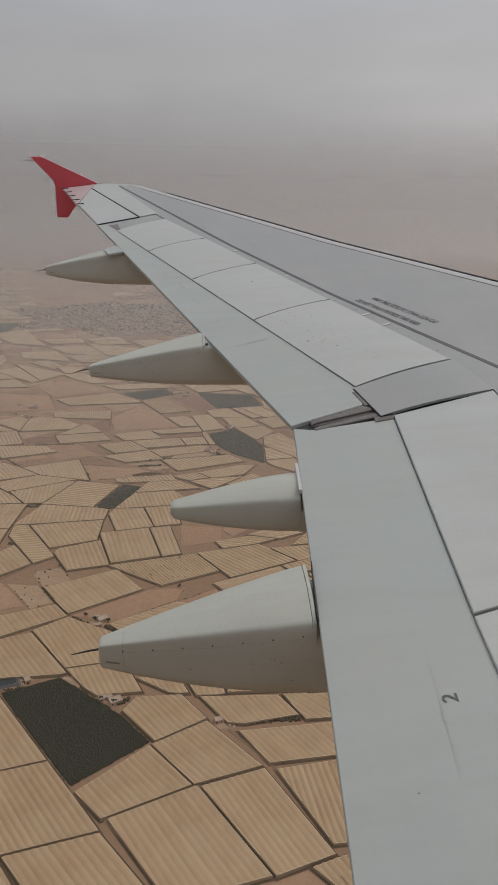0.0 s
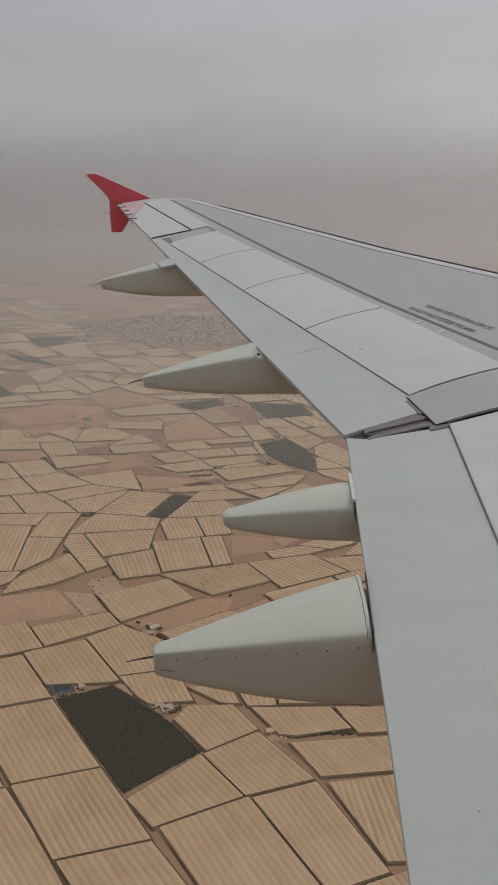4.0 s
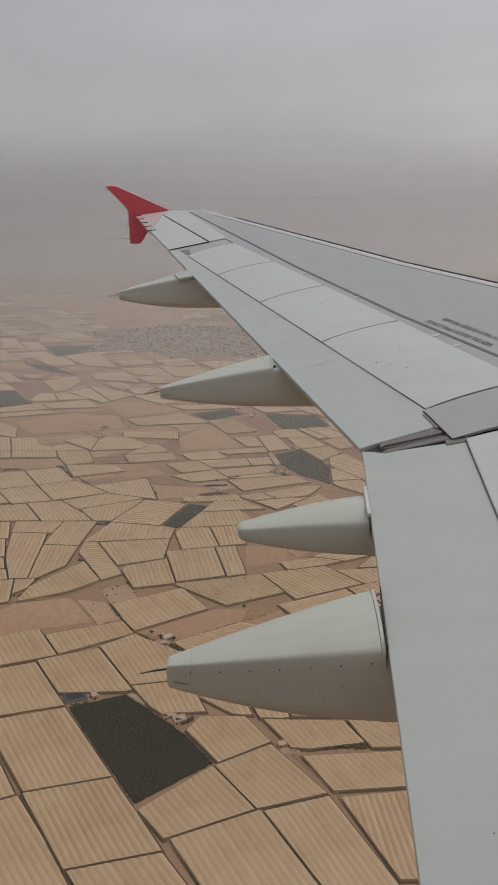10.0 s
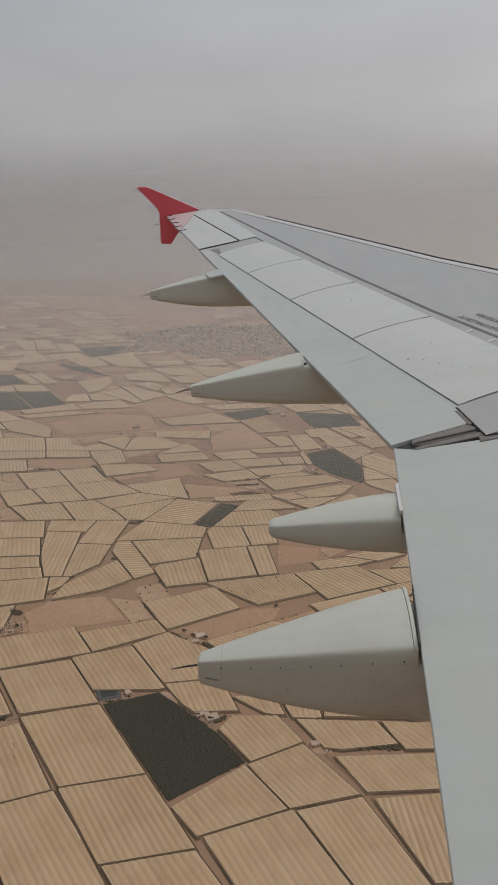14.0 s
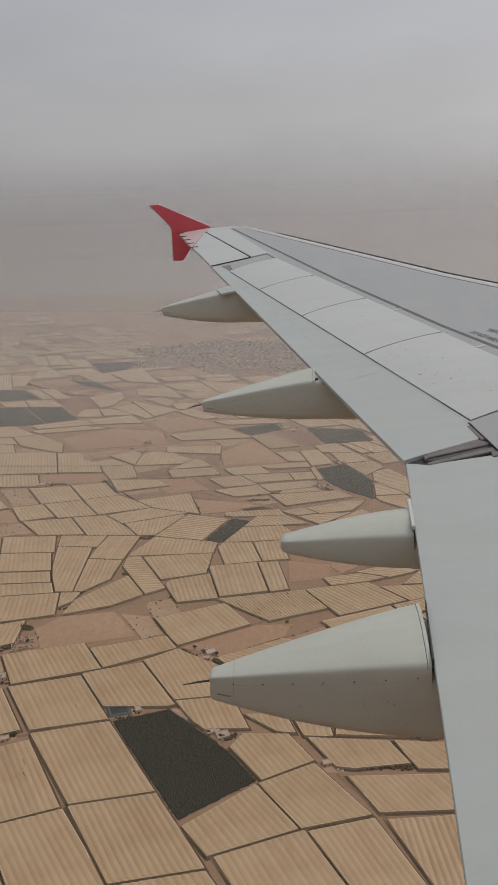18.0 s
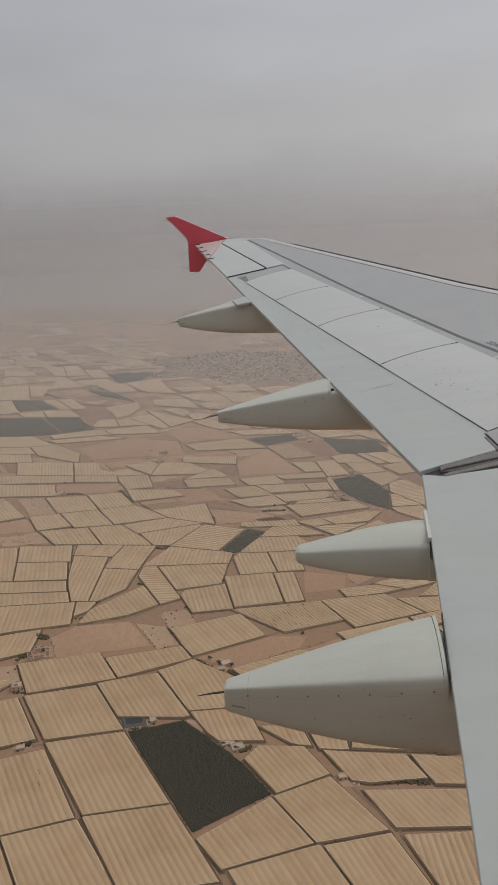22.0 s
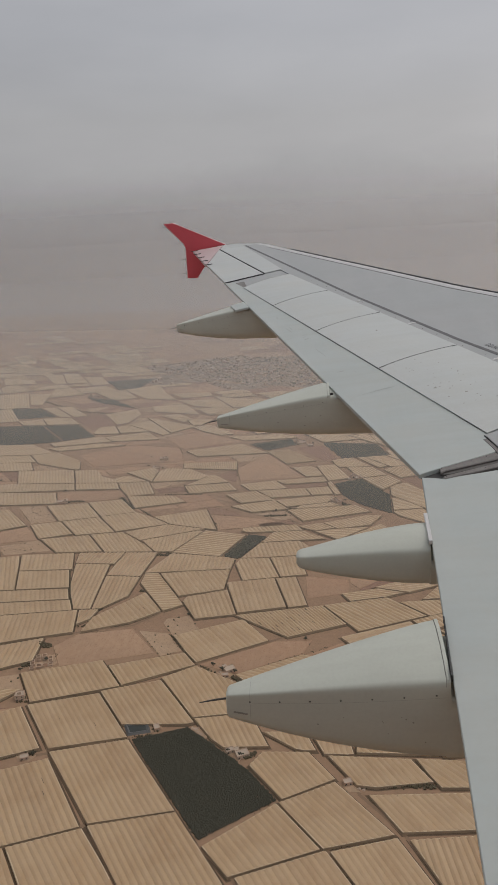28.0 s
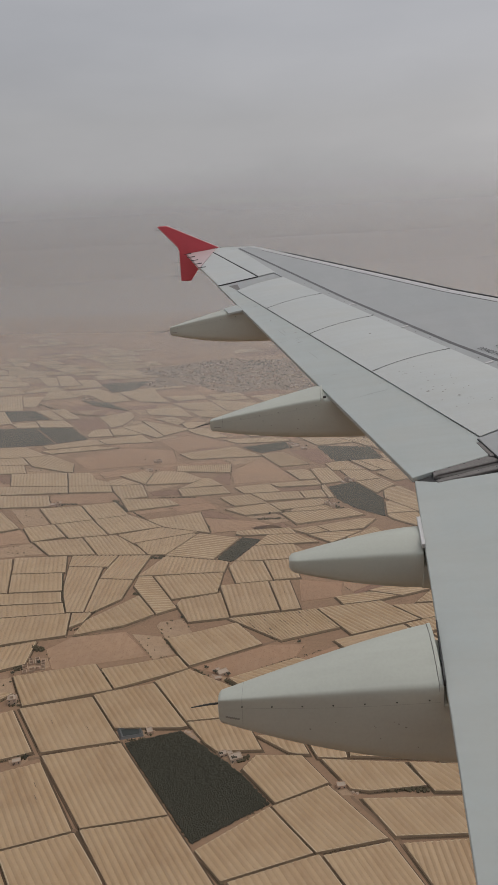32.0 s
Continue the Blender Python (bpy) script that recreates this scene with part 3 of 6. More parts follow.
# flap track fairings
SECT = [(-1.0, 0.85), (-0.998, 0.91), (-0.985, 0.945), (-0.95, 0.968), (-0.88, 0.98), (-0.5, 1.01), (0.0, 1.025), (0.5, 1.01), (0.88, 0.98), (0.95, 0.968), (0.985, 0.945), (0.998, 0.91), (1.0, 0.85),
        (0.965, 0.5), (0.90, 0.22), (0.78, 0.07), (0.5, 0.0), (0.0, -0.015), (-0.5, 0.0), (-0.78, 0.07), (-0.90, 0.22), (-0.965, 0.5)]


def fairing(start, te, tail, root, end, rod, screws, sharp, step=0.02):
    """start, te, tail: x; root: near y, far y, near top, far top, bottom; end: middle y, half width, top, bottom."""
    yn0, yf0, tn0, tf0, b0 = root
    yc, hw, t1, b1 = end

    def ring(x):
        u = min(max((te - x) / (te - tail), 0), 1)
        s, sb = u ** (1.2 if sharp else 1.4), u ** 1.9
        yn, yf = yn0 + (yc - hw - yn0) * s, yf0 + (yc + hw - yf0) * s
        v = u ** (1.12 if sharp else 1.4)
        tn, tf = tn0 + (t1 - tn0) * v, tf0 + (t1 - tf0) * v
        b = b0 + (b1 - b0) * sb
        sink = step * min(max((x - te) / 0.006, 0), 1)
        tn, tf = tn - sink, tf - sink
        out = []
        for fy, fz in SECT:
            if not sharp:
                fy, fz = fy * (1 - 0.10 * abs(fz - 0.5)), fz - 0.10 * fy * fy * (fz > 0.6)
            y = (yn + yf) / 2 + fy * (yf - yn) / 2
            t = tn + (tf - tn) * (fy + 1) / 2
            out.append(Vector((x, y, b + fz * (t - b))))
        return out

    n, k = 16, len(SECT)
    xs = [start + (te - start) * i / 4 for i in range(4)] + [te + 0.006] + [te + (tail - te) * i / n for i in range(n + 1)]
    verts, faces = [], []
    for x in xs:
        verts += ring(x)
    mid = sum(verts[-k:], Vector()) / k
    last = verts[-k:]
    caps = ((0.93, 0.008), (0.75, 0.016)) if sharp else ((0.94, 0.02), (0.78, 0.042), (0.5, 0.055))
    for f, dx in caps:
        verts += [mid + (v - mid) * f + Vector((-dx, 0.0, 0.0)) for v in last]
    for s in range(len(xs) + len(caps) - 1):
        for i in range(k):
            j = (i + 1) % k
            faces.append([s * k + i, s * k + j, (s + 1) * k + j, (s + 1) * k + i])
    m = len(xs) + len(caps) - 1
    faces += [list(range(k)), list(range(m * k, (m + 1) * k))[::-1]]
    body = part("flap_track_fairing", verts, faces, FAIR_PAINT, wing, "grey tapered flap track fairing" + ("" if sharp else " with rounded nose"), smooth=True)
    # joint ring near the tail
    if screws:
        x = tail + 0.10 * (te - tail)
        va, vb = ring(x + 0.0011), ring(x - 0.0011)
        ca, cb = sum(va, Vector()) / k, sum(vb, Vector()) / k
        rv = [ca + (v - ca) * 1.006 for v in va] + [cb + (v - cb) * 1.006 for v in vb]
        part("joint_line", rv, [[i, (i + 1) % k, k + (i + 1) % k, k + i] for i in (0, 1, 2, 3, 4, 5, 6, 7, 20, 21)], FAINT, body)
        # faint seam along the side
        seam = []
        for i in range(25):
            r = ring(te - (te - tail) * (0.01 + 0.88 * i / 24))
            p, w = r[21].lerp(r[0], 0.86 - 0.22 * i / 24) - Vector((0, 0.0022, 0)), Vector((0, 0, 0.0008))
            seam += [p - w, p + w]
        part("seam", seam, [[2 * i, 2 * i + 1, 2 * i + 3, 2 * i + 2] for i in range(24)], FAINT, body)
        # riveted strip across the top where the fairing goes under the flap
        a, b = ring(te - 0.002)[1:12], ring(te - 0.018)[1:12]
        lift = Vector((0, 0, 0.004))
        part("root_strip", [p + lift for p in a + b], [[i, i + 1, 12 + i, 11 + i] for i in range(10)], FAIR_PAINT, body, "pale riveted metal strip")
        edge = [p + lift for p in ring(te - 0.019)[1:12]]
        part("strip_edge", edge + [p - lift + Vector((-0.002, 0, 0.0005)) for p in edge], [[i, i + 1, 12 + i, 11 + i] for i in range(10)], GRIME, body)
        for i in range(7):
            p = a[0].lerp(b[0], 0.55).lerp(a[10].lerp(b[10], 0.55), (i + 0.5) / 7) + Vector((0, 0, 0.009))
            ring8 = [p + Vector((0.004 * math.cos(j * math.pi / 4), 0.006 * math.sin(j * math.pi / 4), 0)) for j in range(8)]
            part("rivet", ring8 + [q - Vector((0, 0, 0.006)) for q in ring8], [list(range(8))] + [[(j + 1) % 8, j, 8 + j, 8 + (j + 1) % 8] for j in range(8)], GRIME, body)
        for i in range(screws):
            x = te - (te - tail) * (0.06 + 0.84 * i / (screws - 1))
            r = ring(x)
            p = r[21].lerp(r[0], 0.94 - 0.20 * i / (screws - 1))
            v = [p + Vector((0.0045 * math.cos(a), -0.0035, 0.0045 * math.sin(a))) for a in [j * math.pi / 4 for j in range(8)]]
            v += [p + Vector((0.003 * math.cos(a), -0.006, 0.003 * math.sin(a))) for a in [j * math.pi / 4 for j in range(8)]]
            part("screw", v, [[j, (j + 1) % 8, 8 + (j + 1) % 8, 8 + j] for j in range(8)] + [list(range(8, 16))], GAP, body)
        rr = random.Random(int(100 * abs(tail)))
        for i in range(9):
            x = te - (te - tail) * rr.choice((rr.uniform(0.05, 0.4), rr.uniform(0.2, 0.6)))
            r = ring(x)
            p = r[20].lerp(r[21], rr.uniform(0.1, 1.3)) - Vector((0, 0.002, 0))
            w, h = rr.uniform(0.004, 0.018), rr.uniform(0.002, 0.006)
            q = ring(x - w)
            d = (q[21] - r[21]).normalized() * w
            u2 = (r[0] - r[21]).normalized() * h
            part("smudge", [p, p + d * 0.5 - u2, p + d, p + d * 0.6 + u2], [[0, 1, 2, 3]], GRIME, body)
        for i in range(6):
            x = tail + (0.025 + 0.011 * i) * (te - tail)
            r = ring(x)
            p = r[21].lerp(r[20], 0.45) - Vector((0, 0.002, 0))
            d, u2 = Vector((0.006, 0, 0)), Vector((0, 0, 0.005))
            part("stencil_bar", [p - d - u2, p + d - u2, p + d + u2, p - d + u2], [[0, 1, 2, 3]], GRIME, body)
    if rod:
        tube("static_rod", [mid + Vector((0.03, 0, 0.01)), mid + Vector((-rod * 0.5, 0.01, -0.016)), mid + Vector((-rod, 0.02, -0.042))], [0.006, 0.005, 0.0025], BLACK, body, "thin black static rod")
    return body


fairing(1.25, 0.625, -0.418, (2.787, 3.190, -1.972, -1.876, -2.470), (2.92, 0.045, -2.142, -2.292), 0.16, 7, True, 0.10)
fairing(1.30, 0.705, -0.045, (3.843, 4.150, -1.795, -1.732, -2.09), (3.95, 0.070, -1.880, -1.992), 0, 0, False, 0.10)
fairing(1.10, 0.178, -0.878, (6.339, 6.700, -1.425, -1.365, -1.836), (6.42, 0.045, -1.640, -1.748), 0.17, 6, True)
fairing(0.00, -0.890, -1.890, (9.900, 10.30, -0.945, -0.890, -1.40), (9.98, 0.050, -1.160, -1.28), 0.17, 5, True)
# small near-black notch at the fairing's corner, its dark put in as colour
slab("fairing_lip_and_gap", [(0.203, 6.356), (0.207, 6.340), (0.180, 6.337), (0.178, 6.350)], GAP, wing, -0.004, 0.02, 0.002)
# where the fairings meet the flap: a dark strip for the gap's shade, then a metal lip
slab("fairing_lip_and_gap", [(0.664, 3.19), (0.630, 2.79), (0.624, 2.79), (0.657, 3.19)], GAP, wing, 0.012, 0.04, 0.001)
slab("fairing_lip_and_gap", [(0.728, 4.15), (0.712, 3.85), (0.690, 3.85), (0.704, 4.15)], BARE_METAL, wing, 0.010, 0.03, 0.003)

# wing tip fence
fence = new("tip_fence")
fence.parent = wing
tagged(fence, "red swept wing tip fence")


def fin(name, poly, y, mat, th=0.028):
    n = len(poly)
    cx, cz = sum(p[0] for p in poly) / n, sum(p[1] for p in poly) / n
    verts = []
    for dy, s in ((-th / 2, 0.965), (-th * 0.2, 1.0), (th * 0.2, 1.0), (th / 2, 0.965)):
        verts += [(cx + (x - cx) * s, y + dy, cz + (z - cz) * s) for x, z in poly]
    faces = [list(range(n)), list(range(3 * n, 4 * n))[::-1]]
    for r in range(3):
        for i in range(n):
            j = (i + 1) % n
            faces.append([r * n + j, r * n + i, (r + 1) * n + i, (r + 1) * n + j])
    return part(name, verts, faces, mat, fence)


fin("upper_fin", [(-3.050, 0.342), (-2.845, 0.352), (-2.30, 0.115), (-1.745, -0.125), (-2.45, -0.235), (-2.605, -0.17), (-2.645, -0.075)], 15.22, RED)
fin("lower_fin", [(-2.605, -0.165), (-2.45, -0.225), (-2.10, -0.20), (-2.205, -0.540), (-2.385, -0.790), (-2.602, -0.790)], 15.22, RED)
for edge in ([(-2.845, 0.352), (-2.30, 0.115), (-1.745, -0.125)], [(-3.050, 0.342), (-2.645, -0.075), (-2.605, -0.17), (-2.602, -0.790), (-2.385, -0.790)]):
    tube("edge_strip", [(x, 15.22, z) for x, z in edge], [0.012] * len(edge), PALE_EDGE, fence, "pale worn fence edge")
for x, z in ((-3.03, 0.27), (-2.70, -0.06), (-2.60, -0.40), (-2.60, -0.69)):
    tube("static_rod", [(x + 0.03, 15.22, z + 0.005), (x - 0.08, 15.22, z), (x - 0.17, 15.23, z - 0.005)], [0.007, 0.005, 0.003], BLACK, fence, "thin black static rod")
for i in range(5):
    y = 14.98 - i * 0.42
    x = x_te(y) + 0.04
    tube("static_rod", [onwing(x + 0.05, y, 0.012), onwing(x - 0.10, y, 0.014)], [0.008, 0.005], BLACK, wing, "thin black static rod")


# markings
def lettering(name, text, x, y, ang, size, parent, mat, squeeze=1.0, up=0.0035):
    cu = bpy.data.curves.new(name, "FONT")
    cu.body, cu.size, cu.extrude, cu.offset = text, size, 0.0003, size * 0.008
    tmp = bpy.data.objects.new(name, cu)
    scene.collection.objects.link(tmp)
    bpy.context.view_layer.update()
    me = bpy.data.meshes.new_from_object(tmp.evaluated_get(bpy.context.evaluated_depsgraph_get()))
    bpy.data.objects.remove(tmp)
    me.materials.clear()
    me.materials.append(mat)
    ob = new(name, me)
    ob.parent = parent
    a = onwing(math.cos(ang), math.sin(ang)) - onwing(0, 0)
    a.normalize()
    b = UP.cross(a)
    m = Matrix((a, b, UP)).transposed().to_4x4()
    ob.matrix_local = Matrix.Translation(onwing(x, y, up)) @ m @ Matrix.Diagonal((squeeze, 1, 1, 1))
    return tagged(ob, label="dark stencilled lettering")


ang = math.atan2(6.184 - 7.052, 2.188 - 1.755)
lettering("lettering", "DO NOT WALK OUTSIDE THIS AREA", 1.722, 7.036, ang, 0.10, wing, MARK, 0.55)
lettering("lettering", "DO NOT WALK OUTSIDE THIS AREA", 2.352, 6.262, ang + math.pi, 0.10, wing, MARK, 0.55)
lettering("lettering", "2", 1.130, 2.245, math.radians(88), 0.095, wing, MARK, up=-0.0135)
# faint worn arc beside the numeral, a long chordwise stain and a dark fleck
arc = [(1.062 + 0.030 * math.cos(a), 2.180 + 0.036 * math.sin(a)) for a in [radians(100 + 20 * k) for k in range(10)]]
part("worn_arc", [onwing(x, y, -0.0145) for x, y in arc] + [onwing(1.062 + (x - 1.062) * 0.86, 2.180 + (y - 2.180) * 0.86, -0.0145) for x, y in arc], [[i, i + 1, 11 + i, 10 + i] for i in range(9)], SMEAR, wing)
stain = [(1.066, 2.554), (1.065, 2.428), (1.059, 2.312), (1.046, 2.151), (1.038, 2.029), (1.024, 1.916)]
part("stain", [onwing(x - w, y, -0.0148) for (x, y), w in zip(stain, (0.002, 0.004, 0.006, 0.005, 0.007, 0.004))] + [onwing(x + w, y, -0.0148) for (x, y), w in zip(stain, (0.002, 0.004, 0.006, 0.005, 0.007, 0.004))], [[i, i + 1, 7 + i, 6 + i] for i in range(5)], SCUFF, wing)
slab("fleck", [(0.848, 1.885), (0.852, 1.882), (0.856, 1.885), (0.852, 1.888)], GAP, wing, -0.0145, 0.002, 0.0004)
# scuffs on the long flap
rs = random.Random(8)
for i in range(12):
    y = rs.uniform(5.2, 10.8)
    u = rs.uniform(0.15, 0.85)
    x = x_te(y) + u * (x_st(y) - x_te(y))
    a, l, w = rs.choice((0.35, 0.35, 1.9)) + rs.gauss(0, 0.2), rs.uniform(0.03, 0.16), rs.uniform(0.003, 0.010)
    d, e = Vector((math.cos(a), math.sin(a))) * l, Vector((-math.sin(a), math.cos(a))) * w
    pts = [(x, y), (x + d.x * 0.4 - e.x, y + d.y * 0.4 - e.y), (x + d.x, y + d.y), (x + d.x * 0.5 + e.x, y + d.y * 0.5 + e.y)]
    if all(x_te(q) + 0.02 < p < x_st(q) - 0.03 for p, q in pts):
        part("scuff", [onwing(p, q, -0.0055) for p, q in pts], [[0, 1, 2, 3]], GRIME if i % 2 else SCUFF, wing)


def smear(x0, y0, x1, y1):
    """A thin rubbed streak on the long flap, pointed at both ends."""
    l = math.hypot(x1 - x0, y1 - y0)
    ex, ey = -(y1 - y0) / l * 0.007, (x1 - x0) / l * 0.007
    pts = [(x0, y0), (x0 + (x1 - x0) * 0.4 - ex, y0 + (y1 - y0) * 0.4 - ey), (x1, y1), (x0 + (x1 - x0) * 0.6 + ex, y0 + (y1 - y0) * 0.6 + ey)]
    part("smear", [onwing(x, y, -0.0056) for x, y in pts], [[0, 1, 2, 3]], SMEAR, wing)


smear(-0.312, 8.662, -0.194, 8.325)
smear(-0.257, 8.664, -0.204, 8.461)
smear(-0.112, 8.188, -0.020, 8.239)
smear(-0.085, 8.115, -0.033, 8.180)
smear(0.056, 7.687, 0.173, 7.354)
smear(-0.385, 8.079, -0.139, 8.198)
smear(0.405, 6.188, 0.830, 6.334)
smear(0.538, 6.256, 0.774, 6.296)
# dirt specks on the spoiler
rs = random.Random(5)
for i in range(72):
    y = rs.uniform(5.7, 6.75) if i < 50 else rs.uniform(5.3, 8.2)
    x = x_st(y) + rs.uniform(0.12, 0.75)
    s = rs.uniform(0.003, 0.008) * (2.2 if rs.random() < 0.10 else 1)
    pts = [(x + s * rs.uniform(0.6, 1.5) * math.cos(a), y + s * rs.uniform(0.6, 1.3) * math.sin(a)) for a in [j * 1.0472 for j in range(6)]]
    part("dirt_speck", [onwing(px, py, 0.0055 + camber(min(max((px - x_st(py)) / 0.85, 0), 1), RISE)) for px, py in pts], [list(range(6))], GRIME, wing)

# unseen fuselage side behind the window, the wall of the view; added to block sky at the wing root
verts, faces = [], []
fx = [-16, -8, -4, 0, 4, 8, 14]
for x in fx:
    for i in range(28):
        a = 2 * math.pi * i / 28
        verts.append((x, -2.28 + 1.98 * math.cos(a), -0.55 + 2.05 * math.sin(a)))
for s in range(len(fx) - 1):
    for i in range(28):
        j = (i + 1) % 28
        faces.append([s * 28 + i, s * 28 + j, (s + 1) * 28 + j, (s + 1) * 28 + i])
faces += [list(range(28))[::-1], list(range((len(fx) - 1) * 28, len(fx) * 28))]
HULL = material("white_hull_paint", (0.50, 0.50, 0.49), 0.4, var=[(0.6, 0.3, (0.55, 0.55, 0.54)), (6, 0.15, (0.48, 0.47, 0.45))])
part("fuselage", verts, faces, HULL, wing, "unseen fuselage side behind the window", smooth=True)


# ---- the plain ----
part("ground", [(-9000, -3000, 0), (9000, -3000, 0), (9000, 9000, 0), (-9000, 9000, 0)], [[0, 1, 2, 3]], SOIL)
tagged(bpy.data.objects["ground"], "dry reddish-brown plain reaching the hazy horizon", "ground", kind="structure")


def icosphere():
    bm = bmesh.new()
    bmesh.ops.create_icosphere(bm, subdivisions=1, radius=1.0)
    v = np.array([p.co[:] for p in bm.verts])
    f = np.array([[p.index for p in q.verts] for q in bm.faces])
    bm.free()
    return v, f


ICO_V, ICO_F = icosphere()


def clumps(name, spots, mat, label, category, seed=1, parent=None, kind="stuff"):
    """spots: rows of x, y, z, width, height. Uneven little crowns in one mesh."""
    rg = np.random.default_rng(seed)
    s = np.array(spots, float)
    n = len(s)
    v = ICO_V[None] * rg.uniform(0.68, 1.3, (n, len(ICO_V), 1))
    v[:, :, 2] = np.maximum(v[:, :, 2], -0.55)
    a = rg.uniform(0, 6.28, n)
    c, d = np.cos(a)[:, None], np.sin(a)[:, None]
    x = (v[:, :, 0] * c - v[:, :, 1] * d) * s[:, 3:4] / 2 + s[:, 0:1]
    y = (v[:, :, 0] * d + v[:, :, 1] * c) * s[:, 3:4] / 2 + s[:, 1:2]
    z = (v[:, :, 2] + 0.55) * s[:, 4:5] / 1.55 + s[:, 2:3]
    verts = np.stack([x, y, z], 2).reshape(-1, 3)
    faces = (ICO_F[None] + (np.arange(n) * len(ICO_V))[:, None, None]).reshape(-1, 3)
    ob = part(name, verts.tolist(), faces.tolist(), mat, parent)
    return tagged(ob, label, category, kind=kind) if parent is None else ob


def clip(poly, nx, ny, d):
    """The part of a convex polygon with nx * x + ny * y >= d."""
    out = []
    for i, p in enumerate(poly):
        q = poly[(i + 1) % len(poly)]
        a, b = nx * p[0] + ny * p[1] - d, nx * q[0] + ny * q[1] - d
        if a >= 0:
            out.append(p)
        if (a > 0 > b) or (a < 0 < b):
            t = a / (a - b)
            out.append((p[0] + t * (q[0] - p[0]), p[1] + t * (q[1] - p[1])))
    return out


def area(poly):
    return 0.5 * abs(sum(p[0] * q[1] - q[0] * p[1] for p, q in zip(poly, poly[1:] + poly[:1]))) if len(poly) > 2 else 0.0


def centre(poly):
    return sum(p[0] for p in poly) / len(poly), sum(p[1] for p in poly) / len(poly)


def overlap(a, b):
    for p, q in ((a, b), (b, a)):
        for i in range(len(p)):
            (x0, y0), (x1, y1) = p[i], p[(i + 1) % len(p)]
            nx, ny = -(y1 - y0), x1 - x0
            if max(nx * (x - x0) + ny * (y - y0) for x, y in q) <= 0:
                return False
    return True


HEDGE = []     # spots for shrubs along the lanes


FAR_V, FAR_F = [], []


def greenhouse(poly, ang, fine, bay, rg, far=False, worn=False):
    """A netting greenhouse over a convex plot; the roof rises and falls bay by bay."""
    poly = ccw(poly)
    cx, cy = centre(poly)
    loc = [(x - cx, y - cy) for x, y in poly]
    root = None if far else new("greenhouse")
    if root:
        root.location = (cx, cy, 0)
        tagged(root, "tan netting greenhouse with ridged roof bays" if fine else "tan netting greenhouse seen through haze", "greenhouse", "greenhouses on the plain")
    nx, ny = math.cos(ang), math.sin(ang)
    ds = [nx * x + ny * y for x, y in loc]
    lo, hi = min(ds), max(ds)
    n = max(2, round((hi - lo) / bay))
    step = (hi - lo) / n
    eave, ridge = rg.uniform(2.0, 2.4), rg.uniform(0.6, 0.95)
    allv, allf, seen = [], [], {}
    for i in range(n):
        a = lo + i * step
        verts, faces = [], []
        crest = a + step * 0.45
        dip = rg.uniform(0.0, 0.14)
        if fine:
            prof = [(a + 0.03, 0.0), (a + step * 0.22, ridge * 0.62), (crest - 0.25, ridge), (crest + 0.25, ridge), (a + step * 0.76, ridge * 0.55), (a + step - 0.03, 0.0)]
        else:
            dip = 0.0
            prof = [(a, -1.1), (a + 0.35, 0.0), (crest, ridge), (a + step - 0.35, 0.0), (a + step, -1.1)]
        for (d0, h0), (d1, h1) in zip(prof, prof[1:]):
            c = clip(clip(loc, nx, ny, d0), -nx, -ny, -d1)
            if len(c) < 3 or area(c) < 0.5:
                continue
            k = len(verts)
            for x, y in c:
                t = nx * x + ny * y
                verts.append((x, y, eave + h0 + (h1 - h0) * (t - d0) / (d1 - d0) - dip))
            faces.append(list(range(k, k + len(c))))
        if not faces:
            continue
        if fine:
            part("roof_bay", verts, faces, COVER, root)
        else:
            for f in faces:
                ids = []
                for j in f:
                    key = tuple(round(c, 2) for c in verts[j])
                    if key not in seen:
                        seen[key] = len(allv)
                        allv.append(verts[j])
                    if seen[key] not in ids:
                        ids.append(seen[key])
                if len(ids) > 2:
                    allf.append(ids)
    if far:
        k = len(FAR_V)
        FAR_V.extend((x + cx, y + cy, z) for x, y, z in allv)
        FAR_F.extend([k + j for j in f] for f in allf)
        return None
    if allf:
        part("roof", allv, allf, COVER, root)
    # verge round the walls: dark weedy soil, with the walls' shade put into its colour
    lo_z = 0.02 + 0.02 * rg.random()
    skirt = [(x, y, lo_z) for x, y in inset(loc, -2.3)] + [(x, y, lo_z + 0.03) for x, y in inset(loc, 0.4)]
    part("verge", skirt, [[i, (i + 1) % len(loc), len(loc) + (i + 1) % len(loc), len(loc) + i] for i in range(len(loc))], VERGE, root)
    # gutters between the bays and the outer netting with its pale rim
    q = inset(loc, 0.02)
    part("gutter_floor", [(x, y, eave - 0.22) for x, y in q], [list(range(len(q)))], GUTTER, root)
    m = len(loc)
    out = inset(loc, -0.3)
    v = [(x, y, 0) for x, y in out] + [(x, y, eave + 0.15) for x, y in loc]
    part("side_netting", v, [[i, (i + 1) % m, m + (i + 1) % m, m + i] for i in range(m)], COVER_EDGE, root)
    rim_w = inset(loc, 0.85)
    v = [(x, y, eave + 0.15) for x, y in loc] + [(x, y, eave + 0.42) for x, y in rim_w] + [(x, y, eave - 0.1) for x, y in inset(loc, 1.1)]
    part("rim", v, [[r * m + i, r * m + (i + 1) % m, (r + 1) * m + (i + 1) % m, (r + 1) * m + i] for r in range(2) for i in range(m)], RIM, root)
    if fine and (worn or rg.random() < 0.4):
        # torn strips in the roof
        for _ in range(60 if worn else rg.choice((1, 2, 3, 5))):
            i = rg.randrange(n)
            t = lo + (i + rg.choice((0.12, 0.2, 0.8))) * step
